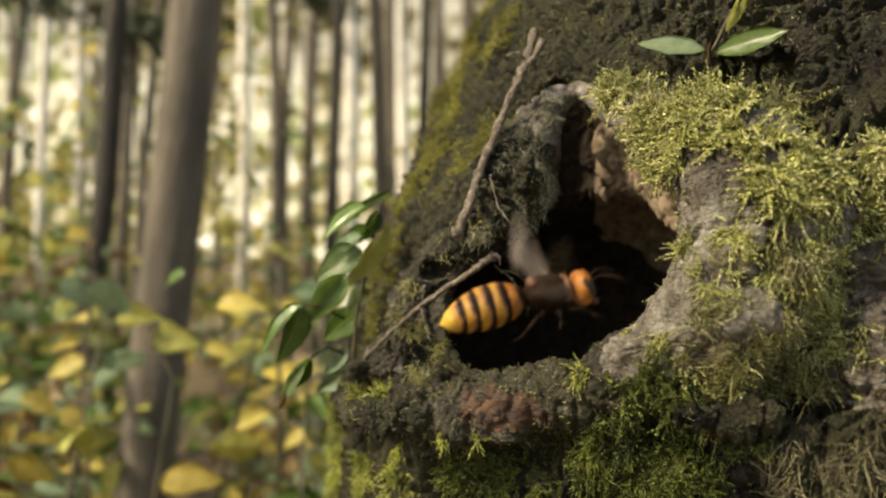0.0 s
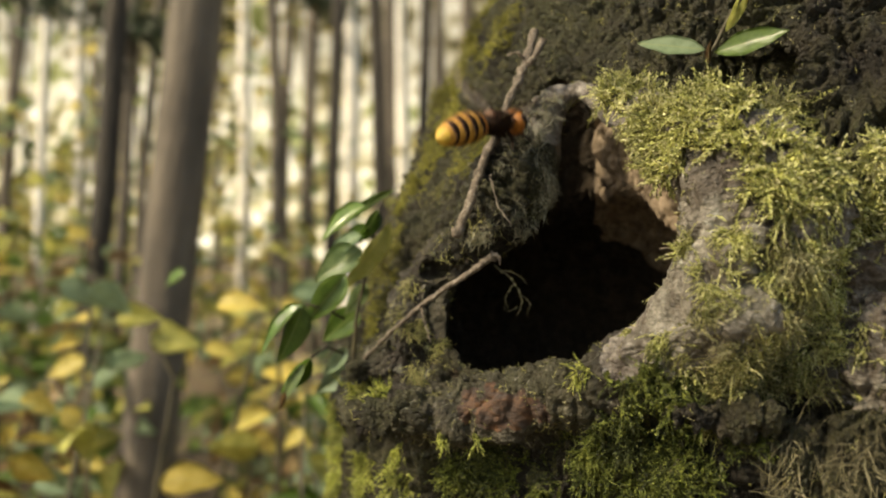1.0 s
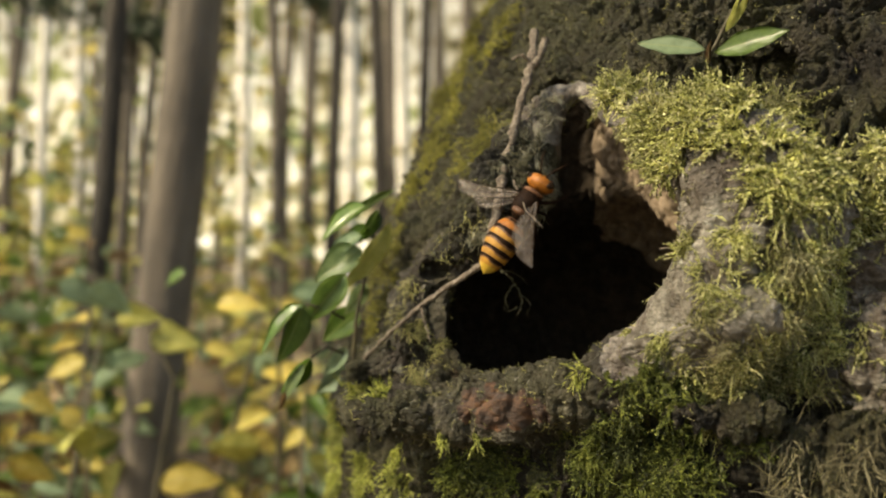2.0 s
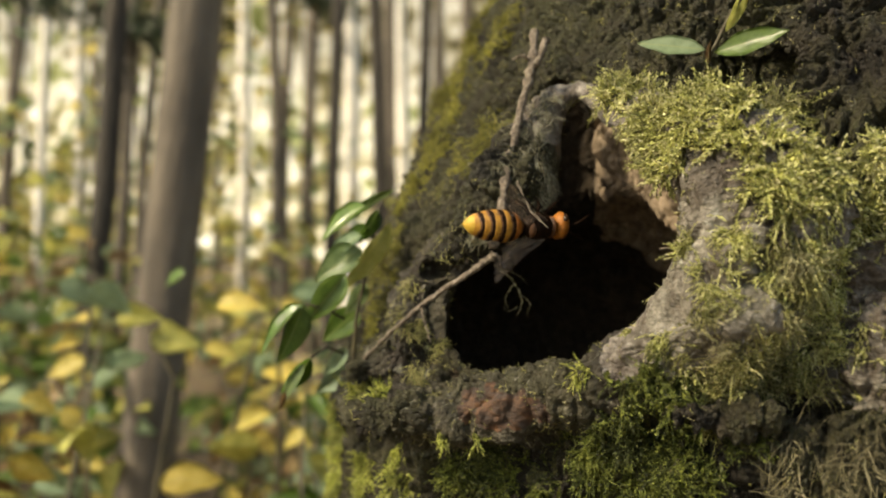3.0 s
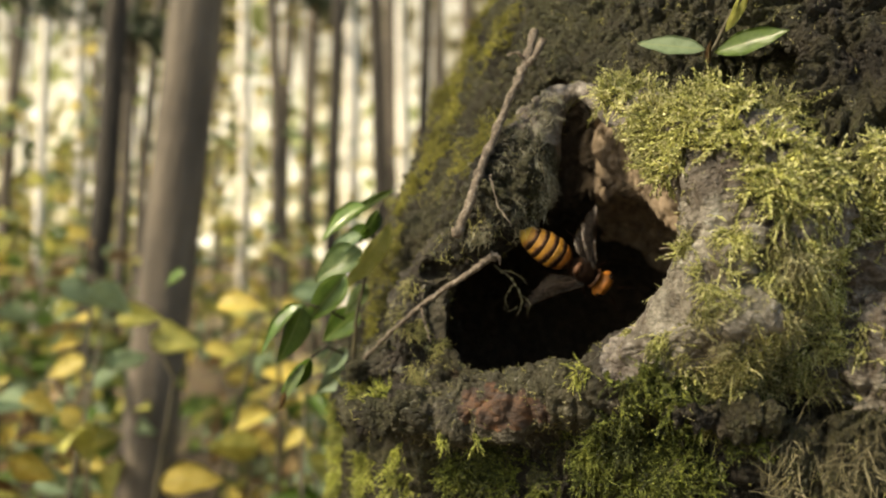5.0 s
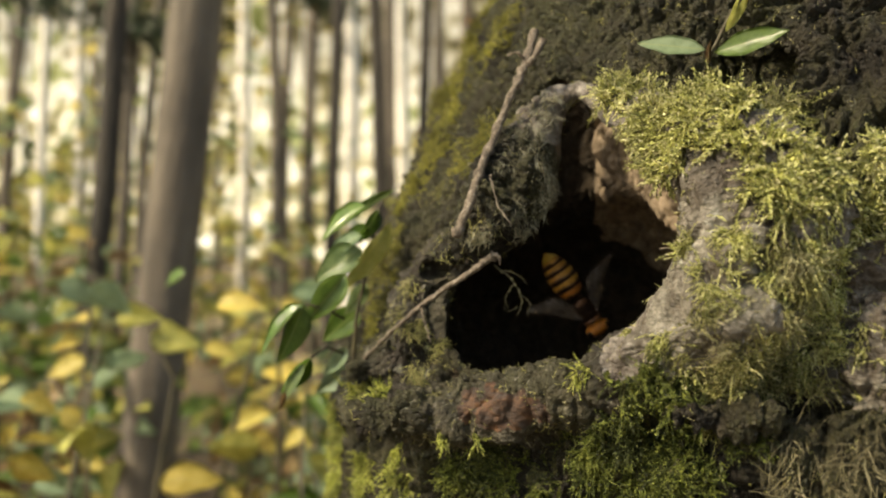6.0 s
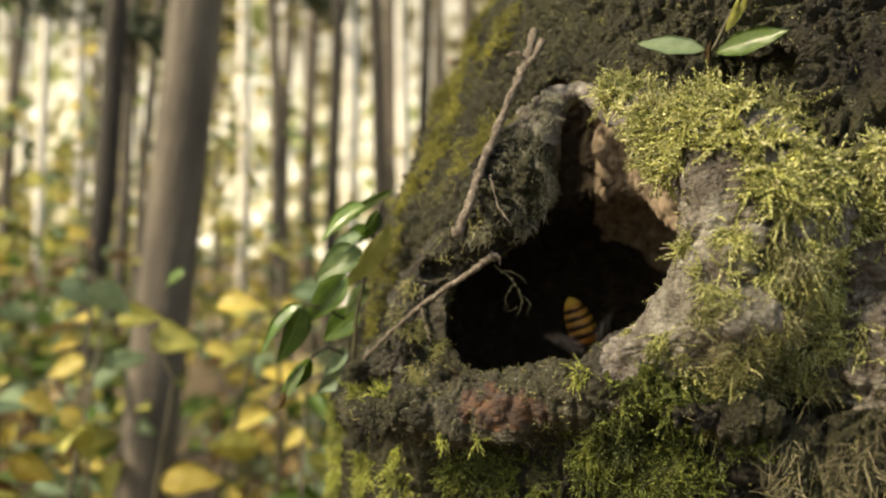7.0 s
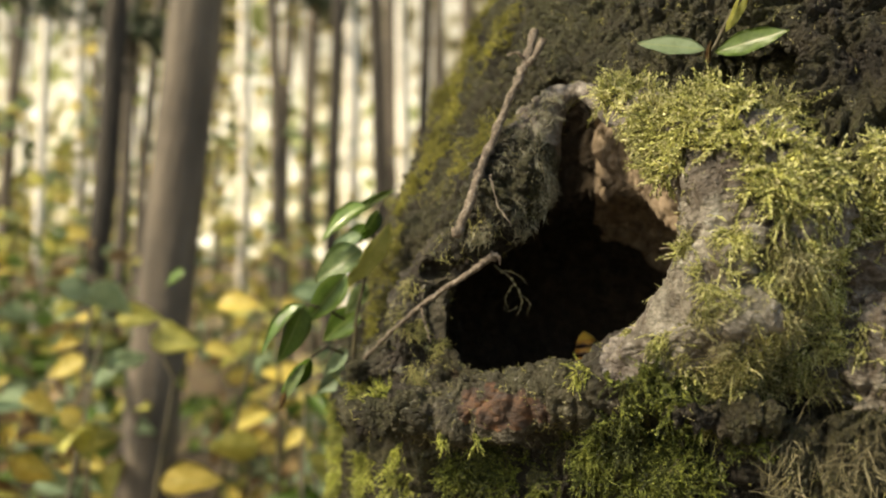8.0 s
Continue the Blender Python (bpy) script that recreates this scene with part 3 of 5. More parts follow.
def backdrop():
    """Sunlit wood far behind: a plain glowing veil with its light painted on."""
    n = Nodes("glowing_distance", 1.0)
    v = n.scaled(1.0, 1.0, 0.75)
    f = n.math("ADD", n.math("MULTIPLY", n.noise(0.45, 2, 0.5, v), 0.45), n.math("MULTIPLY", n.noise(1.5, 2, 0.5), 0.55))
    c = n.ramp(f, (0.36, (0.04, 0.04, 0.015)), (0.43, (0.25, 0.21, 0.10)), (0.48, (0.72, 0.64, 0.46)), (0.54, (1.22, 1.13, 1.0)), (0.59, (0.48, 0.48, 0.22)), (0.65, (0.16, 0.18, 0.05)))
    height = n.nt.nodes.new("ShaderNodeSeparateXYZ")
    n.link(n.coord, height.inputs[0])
    # Painted sunlight: bright low down, dimmer higher up.
    glow_by_height = n.ramp(n.math("MULTIPLY", height.outputs["Z"], 0.05), (0.08, 1.35), (0.20, 1.10), (0.33, 0.50))
    c = n.mix(1.0, c, glow_by_height, "MULTIPLY")
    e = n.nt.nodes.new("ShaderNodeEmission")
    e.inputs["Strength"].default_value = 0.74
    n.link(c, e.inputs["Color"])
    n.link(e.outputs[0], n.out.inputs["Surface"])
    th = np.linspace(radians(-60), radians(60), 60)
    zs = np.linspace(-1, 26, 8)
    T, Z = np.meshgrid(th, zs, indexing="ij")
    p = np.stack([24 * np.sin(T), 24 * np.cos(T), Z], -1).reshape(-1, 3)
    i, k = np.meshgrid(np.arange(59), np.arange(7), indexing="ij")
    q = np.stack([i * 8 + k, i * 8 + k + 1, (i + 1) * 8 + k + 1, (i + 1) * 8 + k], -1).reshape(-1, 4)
    tagged(linked("backdrop", array_mesh("backdrop", p, q), n.mat), "glowing veil painted as bright sunlit wood in the far distance", "backdrop", kind="structure")


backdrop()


def stem_material(name, dark, light):
    n = Nodes(name, 0.85)
    f = n.noise(14, 6, 0.65, n.scaled(1.5, 1.5, 0.18))
    c = n.ramp(f, (0.3, dark), (0.7, light))
    c = n.mix(n.math("MULTIPLY", n.ramp(n.noise(3, 3), (0.45, 0.0), (0.65, 1.0)), 0.5), c, tuple(0.6 * v for v in dark))
    return n.color(c).bump(f, 0.02).mat


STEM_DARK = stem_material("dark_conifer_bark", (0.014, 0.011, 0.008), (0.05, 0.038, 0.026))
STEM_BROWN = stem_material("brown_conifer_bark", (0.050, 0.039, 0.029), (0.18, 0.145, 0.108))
# Conifers in full sun: the glare is put into the bark colour.
STEM_SUNLIT = stem_material("sunlight_painted_bark", (0.66, 0.60, 0.50), (0.88, 0.84, 0.76))


def far_tree(radius, material, label):
    ob = tagged(new("conifer"), label, "tree", group="conifers of the wood")
    bm = bmesh.new()
    pts = [(0.03 * math.sin(k * 0.9), 0.03 * math.cos(k * 1.3), -0.3 + k * 0.8) for k in range(16)]
    tube(bm, pts, [radius * (1.25 if k == 0 else 1 - 0.035 * k) for k in range(16)], 14)
    part("trunk", bm, material, ob)
    rng = random.Random(int(radius * 1000))
    for k in range(3):
        bm = bmesh.new()
        a, z = rng.uniform(0, 6.28), rng.uniform(3, 11)
        d = Vector((math.cos(a), math.sin(a), 0.2))
        tube(bm, [Vector((0, 0, z)), Vector((0, 0, z)) + d * 0.5, Vector((0, 0, z)) + d * 1.1], [0.018, 0.012, 0.005], 5)
        part("limb", bm, material, ob)
    return ob


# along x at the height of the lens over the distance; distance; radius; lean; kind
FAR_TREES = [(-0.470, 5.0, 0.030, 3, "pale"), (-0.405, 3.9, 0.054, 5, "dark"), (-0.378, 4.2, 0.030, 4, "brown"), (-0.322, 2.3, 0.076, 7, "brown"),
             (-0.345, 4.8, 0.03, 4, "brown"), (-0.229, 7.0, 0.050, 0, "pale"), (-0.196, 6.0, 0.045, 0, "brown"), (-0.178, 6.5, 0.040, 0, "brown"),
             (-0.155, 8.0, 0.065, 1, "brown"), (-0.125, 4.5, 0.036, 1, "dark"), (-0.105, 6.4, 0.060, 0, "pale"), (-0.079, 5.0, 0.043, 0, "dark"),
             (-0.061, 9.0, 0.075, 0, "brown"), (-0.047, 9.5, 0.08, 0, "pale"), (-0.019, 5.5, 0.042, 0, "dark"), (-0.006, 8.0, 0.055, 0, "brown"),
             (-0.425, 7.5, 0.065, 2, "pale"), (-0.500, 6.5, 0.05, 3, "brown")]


def far_wood():
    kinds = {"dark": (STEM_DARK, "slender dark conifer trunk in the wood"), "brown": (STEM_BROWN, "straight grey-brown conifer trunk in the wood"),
             "pale": (STEM_SUNLIT, "conifer trunk in the wood with sunlight painted into its pale bark")}
    base = {}
    rng = random.Random(5)
    rows = list(FAR_TREES)
    for _ in range(20):
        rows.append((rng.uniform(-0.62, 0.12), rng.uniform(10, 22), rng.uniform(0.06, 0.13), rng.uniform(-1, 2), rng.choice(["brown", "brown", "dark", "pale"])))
    for sx, y, r, lean, kind in rows:
        key = (kind, round(r, 3))
        x = sx * y
        base_x = x - math.tan(radians(lean)) * (H - float(ground_height(x, y)))
        m = Matrix.Translation((base_x, y, float(ground_height(x, y)))) @ Matrix.Rotation(radians(lean), 4, "Y") @ Matrix.Rotation(rng.uniform(0, 6.28), 4, "Z")
        if key not in base:
            base[key] = far_tree(r, *kinds[kind])
            base[key].matrix_basis = m
        else:
            copy_thing(base[key], m)


far_wood()


def conifer_boughs():
    """Dark sprays of foliage hanging high among the nearer trunks."""
    n = Nodes("dark_conifer_foliage", 0.7)
    mat = n.color(n.ramp(n.island(), (0.0, (0.010, 0.018, 0.006)), (1.0, (0.045, 0.065, 0.018)))).mat
    rng = np.random.default_rng(17)
    for x, y, z, span in ((-1.95, 4.0, 2.45, 0.55), (-1.42, 4.1, 2.25, 0.40), (-2.3, 4.4, 2.7, 0.5), (-0.78, 5.2, 2.75, 0.45)):
        ob = tagged(new("conifer_bough"), "dark green conifer bough hanging among the trunks", "branch", group="conifer boughs")
        ob.location = (x, y, z)
        spine = [Vector((span * (u - 0.5), 0.05 * math.sin(4 * u), 0.18 * span - 0.5 * span * u * u)) for u in np.linspace(0, 1, 6)]
        part("stem", tube(bmesh.new(), spine, [0.012, 0.010, 0.008, 0.006, 0.004, 0.002], 6), STEM_DARK, ob)
        m = 420
        u = rng.random(m)
        root = np.stack([span * (u - 0.5), 0.05 * np.sin(4 * u), 0.18 * span - 0.5 * span * u * u], 1) + rng.normal(0, 0.035 * (1 + span), (m, 3))
        d = rng.normal(0, 1, (m, 3)) * (1, 1, 0.5) + (0.3, 0, -0.9)
        d *= (rng.uniform(0.05, 0.11, m) / np.linalg.norm(d, axis=1))[:, None]
        w = np.cross(d, rng.normal(0, 1, (m, 3)))
        w *= (0.012 / np.linalg.norm(w, axis=1))[:, None]
        v = np.stack([root - 0.3 * w, root + 0.5 * d - w, root + d, root + 0.5 * d + w], 1).reshape(-1, 3)
        spray = linked("foliage", array_mesh("foliage", v, np.arange(4 * m).reshape(-1, 4)), mat, ob)
        spray["kind"] = "stuff"


conifer_boughs()


# ---- moss ----
def shoot_templates(pairs, spread, count=5):
    """Mossy shoots along x, 1 long: a bent thread with small pointed leaves all round it."""
    rng = random.Random(3)
    out = []
    for _ in range(count):
        v, f = [], []
        a, b, c = rng.uniform(-0.5, 0.5), rng.uniform(0.1, 0.55), rng.uniform(0, 6)
        line = lambda x: Vector((x, a * x * x + 0.05 * math.sin(5 * x + c), 0.35 * x - b * x * x))
        for k in range(5):
            w = 0.020 * (1.1 - 0.7 * k / 4)
            p = line(k / 4)
            v += [p + Vector((0, -w, 0)), p + Vector((0, w, 0))]
            if k:
                n = 2 * k - 2
                f += [(n, n + 1, n + 3), (n, n + 3, n + 2)]
        for k in range(pairs * 2):
            x = 0.06 + 0.92 * k / (pairs * 2)
            p = line(x)
            s = spread * rng.uniform(0.6, 1.25) * (1.15 - 0.75 * x)
            turn = 2.4 * k + rng.uniform(-0.5, 0.5)
            side = Vector((0, math.cos(turn), 0.75 * math.sin(turn)))
            tip = p + Vector((1.0 * s, 0, 0)) + side * s
            wide = Vector((0, -side.z, side.y)) * 0.55 * s + Vector((0.3 * s, 0, 0))
            n = len(v)
            v += [p + side * 0.25 * s - wide, p + side * 0.25 * s + wide, tip]
            f.append((n, n + 1, n + 2))
        out.append((np.array([tuple(p) for p in v]), np.array(f)))
    return out


def moss(name, label, patches, material, rate, length, spread=0.10, pairs=9, hang=0.6, lift=0.5, seed=1):
    """rate: shoots on a square mm where it grows thickest; length in mm."""
    rng = np.random.default_rng(seed)
    outside = (kinds != 1) & (kinds != 2)
    c = centres[outside]
    nrm = shell_n[shell_q[outside][:, 0]]
    n = rng.poisson(moss_growth(c, patches, seed) * rate * 0.42)
    pick = np.repeat(np.arange(len(c)), n)
    m = len(pick)
    at = c[pick] + rng.normal(0, 0.0004, (m, 3))
    up = nrm[pick]
    down = np.array([0, 0, -1.0]) - up * (-up[:, 2:3])
    lean = np.stack([value_noise(at, 160, seed + k) for k in (50, 51, 52)], 1) * 1.6
    side = rng.normal(0, 0.7, (m, 3)) + lean
    side -= up * (side * up).sum(1)[:, None]
    d = hang * down + side * 0.75 + up * (lift * rng.uniform(0.2, 1.3, (m, 1)))
    d /= np.linalg.norm(d, axis=1)[:, None]
    b = np.cross(up, d)
    b /= np.linalg.norm(b, axis=1)[:, None] + 1e-9
    t = np.cross(d, b)
    roll = rng.normal(0, 0.9, (m, 1))
    b, t = b * np.cos(roll) + t * np.sin(roll), t * np.cos(roll) - b * np.sin(roll)
    size = (0.35 + 0.95 * rng.random(m) ** 1.6) * length / 1000
    forms = shoot_templates(pairs, spread)
    which = rng.integers(0, len(forms), m)
    co, faces, start = [], [], 0
    for k, (v, f) in enumerate(forms):
        i = np.where(which == k)[0]
        p = at[i, None, :] + size[i, None, None] * (v[None, :, :1] * d[i, None, :] + v[None, :, 1:2] * b[i, None, :] + v[None, :, 2:] * t[i, None, :])
        co.append(p.reshape(-1, 3))
        faces.append((f[None] + (np.arange(len(i)) * len(v))[:, None, None]).reshape(-1, 3) + start)
        start += len(co[-1])
    me = array_mesh(name, np.concatenate(co) + (0, 0, H), np.concatenate(faces))
    return tagged(linked(name, me, material, smooth=False), label, "moss", kind="stuff")


MOSS_EDGE_MAT = moss_material("golden_moss", (0.05, 0.048, 0.010), (0.38, 0.36, 0.055), (0.34, 0.30, 0.11))
MOSS_DRY = moss_material("dry_stringy_moss", (0.05, 0.048, 0.014), (0.40, 0.38, 0.12), (0.50, 0.44, 0.26))
MOSS_ASH = moss_material("grey_fibrous_moss", (0.07, 0.064, 0.04), (0.38, 0.355, 0.23), (0.62, 0.60, 0.50))
STRAW_MAT = moss_material("dead_straw_moss", (0.045, 0.036, 0.018), (0.18, 0.155, 0.075), (0.38, 0.33, 0.21))
moss("moss", "bright yellow-green feathery moss over the rim of the hole", MOSS_CROWN, MOSS, 1.7, 9.0, spread=0.155, pairs=11, lift=0.55, seed=1)
moss("moss", "lime feathery moss hanging down beside the callus", MOSS_SIDE, MOSS, 1.8, 11.0, spread=0.14, pairs=12, hang=0.9, lift=0.3, seed=9)
moss("moss", "narrow fringe of yellow-green moss along the callus ridges", MOSS_FRINGE, MOSS, 4.0, 5.5, spread=0.15, pairs=9, hang=0.7, lift=0.4, seed=10)
moss("moss", "lime green moss at the trunk's shaded foot side", MOSS_FOOT, MOSS_LIME, 2.2, 6.0, spread=0.15, pairs=10, seed=7)
moss("moss", "golden green short moss along the trunk", MOSS_EDGE, MOSS_EDGE_MAT, 1.2, 5.2, spread=0.16, pairs=6, hang=0.2, lift=0.8, seed=2)
moss("moss", "deep green moss under the hole, darkened to paint the lip's shade", MOSS_SHADE, MOSS_DARK, 2.2, 8.0, spread=0.14, pairs=10, seed=3)
moss("moss", "dry stringy olive moss hanging from the bark", MOSS_STRINGY, MOSS_DRY, 3.0, 8.5, spread=0.10, pairs=8, hang=1.0, lift=0.25, seed=4)
moss("moss", "olive and yellow trailing moss down the callus flank", MOSS_FLANK, MOSS, 1.5, 8.5, spread=0.12, pairs=10, hang=1.1, lift=0.3, seed=12)
moss("moss", "grey fibrous moss and lichen over the hole's thin edge", MOSS_GREY, MOSS_ASH, 3.0, 4.5, spread=0.07, pairs=6, hang=0.7, lift=0.4, seed=11)
moss("moss", "pale olive moss wisps hanging beside the hole", MOSS_HUNG, MOSS_DRY, 2.2, 5.0, spread=0.10, pairs=8, hang=1.0, lift=0.3, seed=8)
moss("moss", "dead straw-coloured moss strands hanging over the rim", STRAW, STRAW_MAT, 1.0, 9.0, spread=0.045, pairs=5, hang=1.0, lift=0.3, seed=6)
WHOLE = [(50, 300, 30, 130, 0.5), (-10, 420, 30, 110, 0.5), (60, 280, -80, 100, 0.5)]
moss("moss", "sparse crumbs of olive moss and liverwort on bark", WHOLE, MOSS_DRY, 0.16, 2.6, spread=0.22, pairs=3, hang=0.3, seed=5)


# ---- twigs ----
def twig_material():
    n = Nodes("grey_twig_bark", 0.8)
    f = n.noise(380, 6, 0.75)
    return n.color(n.ramp(f, (0.32, (0.04, 0.030, 0.022)), (0.52, (0.17, 0.130, 0.095)), (0.72, (0.40, 0.34, 0.27)))).bump(f, 0.0025).mat


TWIG = twig_material()


def rod(ctrl, r0, r1, seed, knots=0.6):
    """A knobby stick; ctrl in mm from the lens."""
    pts = curve_points(ctrl, 7) / 1000 + (0, 0, H)
    rng = random.Random(seed)
    n = len(pts)
    radii = [(r0 + (r1 - r0) * k / (n - 1)) / 1000 * (1 + knots * rng.uniform(-0.4, 1.0) * (rng.random() < 0.5)) for k in range(n)]
    pts = [p + np.array([rng.uniform(-1, 1) for _ in range(3)]) * 0.0003 for p in pts]
    return tube(bmesh.new(), pts, radii, 9, 0.15)


def stick(name, label, ctrl, r0, r1, seed, shoots=(), material=TWIG):
    foot = Vector(np.array(ctrl[0]) / 1000 + (0, 0, H))
    ob = tagged(new(name), label, "twig")
    ob.location = foot
    bms = [("stem", rod(ctrl, r0, r1, seed))] + [("side_shoot", rod(c, a, b, seed + 5 + k)) for k, (c, a, b) in enumerate(shoots)]
    for nm, bm in bms:
        bmesh.ops.translate(bm, verts=bm.verts, vec=-foot)
        part(nm, bm, material, ob)
    return ob


vine = stick("dead_vine", "dry grey vine stem hanging down the mossy bark", [(36.6, 349.0, 87.8), (32.1, 337.6, 72.8), (26.2, 332.6, 58.7), (18.9, 329.1, 41.0), (13.8, 322.2, 29.6), (9.8, 317.8, 16.8), (4.5, 314.6, 4.3)],
             1.45, 1.7, 1, [([(32.3, 337.4, 72.8), (28.7, 335.6, 75.6), (24.9, 336.5, 74.7)], 0.7, 0.35), ([(17.3, 317.5, 27.0), (19.2, 307.9, 16.2), (23.6, 300.6, 8.1)], 0.35, 0.2),
                            ([(31.3, 336.5, 70.1), (35.1, 333.7, 73.7), (38.7, 335.6, 81.1)], 0.9, 1.6)])
branch = stick("twig", "thin broken brown twig lying across the hole's edge", [(18.1, 322.4, -3.0), (10.2, 325.2, -8.7), (-0.4, 330.8, -16.0), (-9.7, 338.8, -23.0), (-21.7, 350.4, -34.3), (-35.1, 370.8, -48.0)],
               1.25, 0.6, 2, [([(17, 323, -4), (20, 321, -2), (21, 321, -6)], 0.7, 0.3), ([(19.5, 321.6, -2.2), (17.0, 323, -3.8), (14, 324.2, -6)], 1.7, 1.0), ([(-9, 338, -22.5), (-7, 336, -28), (-5, 335, -36)], 0.45, 0.3)])
stick("twig", "tiny pale twig end sticking out of moss", [(83, 276, 2), (78, 276, 1.5), (74, 277, 0.5), (69, 278, 0)], 0.5, 0.25, 3, [([(76, 277, 1.2), (73, 276, 2.4)], 0.35, 0.2)])
stick("rootlet", "frayed mossy root fibres hanging into the hole", [(19, 324, -6), (24, 322, -10), (28, 321, -15), (29, 320, -20), (27, 320, -25)], 0.45, 0.15, 4,
      [([(22, 323, -8), (27, 321, -9), (31, 320, -13)], 0.3, 0.12), ([(26, 322, -13), (23, 321, -18), (24, 320, -22)], 0.3, 0.12), ([(29, 321, -17), (32, 320, -20), (31, 320, -24)], 0.25, 0.1),
       ([(28, 321, -21), (24, 320, -23), (22, 320, -21)], 0.25, 0.1)], BARK)


# ---- leaves and plants ----
def leaf_material(name, a, b, vein=(0.4, 0.42, 0.2), share=0.45, gloss=0.45):
    n = Nodes(name, gloss)
    c = n.ramp(n.noise(5, 4), (0.35, a), (0.65, b))
    xyz = n.nt.nodes.new("ShaderNodeSeparateXYZ")
    n.link(n.coord, xyz.inputs[0])
    off = n.math("ABSOLUTE", xyz.outputs["Y"], 0)
    rib = n.ramp(off, (0.006, 0.5), (0.018, 0.0))
    side = n.math("SINE", n.math("MULTIPLY", n.math("SUBTRACT", xyz.outputs["X"], n.math("MULTIPLY", off, 0.9)), 58), 0)
    c = n.mix(n.ramp(side, (0.90, 0.0), (1.0, 0.10)), c, vein)
    c = n.mix(rib, c, vein)
    c = n.mix(n.math("MULTIPLY", n.object_random(), 0.35), c, tuple(0.5 * (x + y) for x, y in zip(b, vein)))
    return n.color(c).thin(c, share).mat


LEAF_GREEN = leaf_material("glossy_green_leaf", (0.055, 0.12, 0.014), (0.12, 0.21, 0.034), share=0.38, gloss=0.30)
LEAF_PALE = leaf_material("pale_green_leaf", (0.15, 0.22, 0.085), (0.25, 0.33, 0.15), gloss=0.35)
LEAF_TEAL = leaf_material("grey_green_leaf", (0.20, 0.28, 0.17), (0.33, 0.42, 0.28))
LEAF_YELLOW = leaf_material("autumn_yellow_leaf", (0.52, 0.42, 0.075), (0.76, 0.65, 0.24))
LEAF_LIME = leaf_material("yellow_green_leaf", (0.36, 0.36, 0.075), (0.60, 0.57, 0.20))
LEAF_BROWN = leaf_material("withered_brown_leaf", (0.11, 0.06, 0.03), (0.25, 0.14, 0.06))


def stalk_material():
    n = Nodes("green_brown_stalk", 0.7)
    f = n.noise(160, 4)
    return n.color(n.ramp(f, (0.35, (0.030, 0.022, 0.012)), (0.65, (0.085, 0.070, 0.032)))).bump(f, 0.001).mat


STALK = stalk_material()


def leaf_mesh(name, width, fold, curl, tip=1.3, fine=True):
    """A leaf along x, 1 long, facing +z, with a midrib fold, a stalk end and a pointed tip."""
    bm = bmesh.new()
    nu, nw = (12, 3) if fine else (6, 1)
    rows = []
    for i in range(nu + 1):
        u = i / nu
        w = width * (math.sin(math.pi * u ** tip) ** 0.85 * (1.12 - 0.35 * u) if 0 < i < nu else 0.02)
        row = []
        for j in range(-nw, nw + 1):
            s = j / nw
            wave = 0.012 * math.sin(u * 17 + s * 2) * abs(s)
            row.append(bm.verts.new((u, s * w, fold * abs(s) * w - curl * u * u + wave)))
        rows.append(row)
    for r, q in zip(rows, rows[1:]):
        for j in range(2 * nw):
            bm.faces.new((r[j], q[j], q[j + 1], r[j + 1]))
    bmesh.ops.solidify(bm, geom=bm.faces[:], thickness=0.008)
    me = bpy.data.meshes.new(name)
    bm.to_mesh(me)
    bm.free()
    me.polygons.foreach_set("use_smooth", [True] * len(me.polygons))
    return me


LEAF_SHAPES = {}


def add_leaf(parent, base, tip, face, material, shape="oval", label="", fine=True):
    """One leaf from base to tip (in its plant's space), its upper side towards face."""
    forms = {"oval": (0.23, 0.45, 0.22, 0.85), "long": (0.15, 0.5, 0.25, 0.9), "broad": (0.31, 0.35, 0.22, 0.8), "flat": (0.185, 0.2, 0.05, 1.0)}
    key = (shape, material.name, fine)
    if key not in LEAF_SHAPES:
        LEAF_SHAPES[key] = leaf_mesh("leaf", *forms[shape], fine)
        LEAF_SHAPES[key].materials.append(material)
    base, tip = Vector(base), Vector(tip)
    x = (tip - base).normalized()
    z = (Vector(face) - x * Vector(face).dot(x)).normalized()
    y = z.cross(x)
    ob = new("leaf", LEAF_SHAPES[key])
    ob.parent = parent
    m = Matrix((x, y, z)).transposed().to_4x4()
    ob.matrix_basis = Matrix.Translation(base) @ m @ Matrix.Scale((tip - base).length, 4)
    if label:
        ob["label"] = label
    return ob


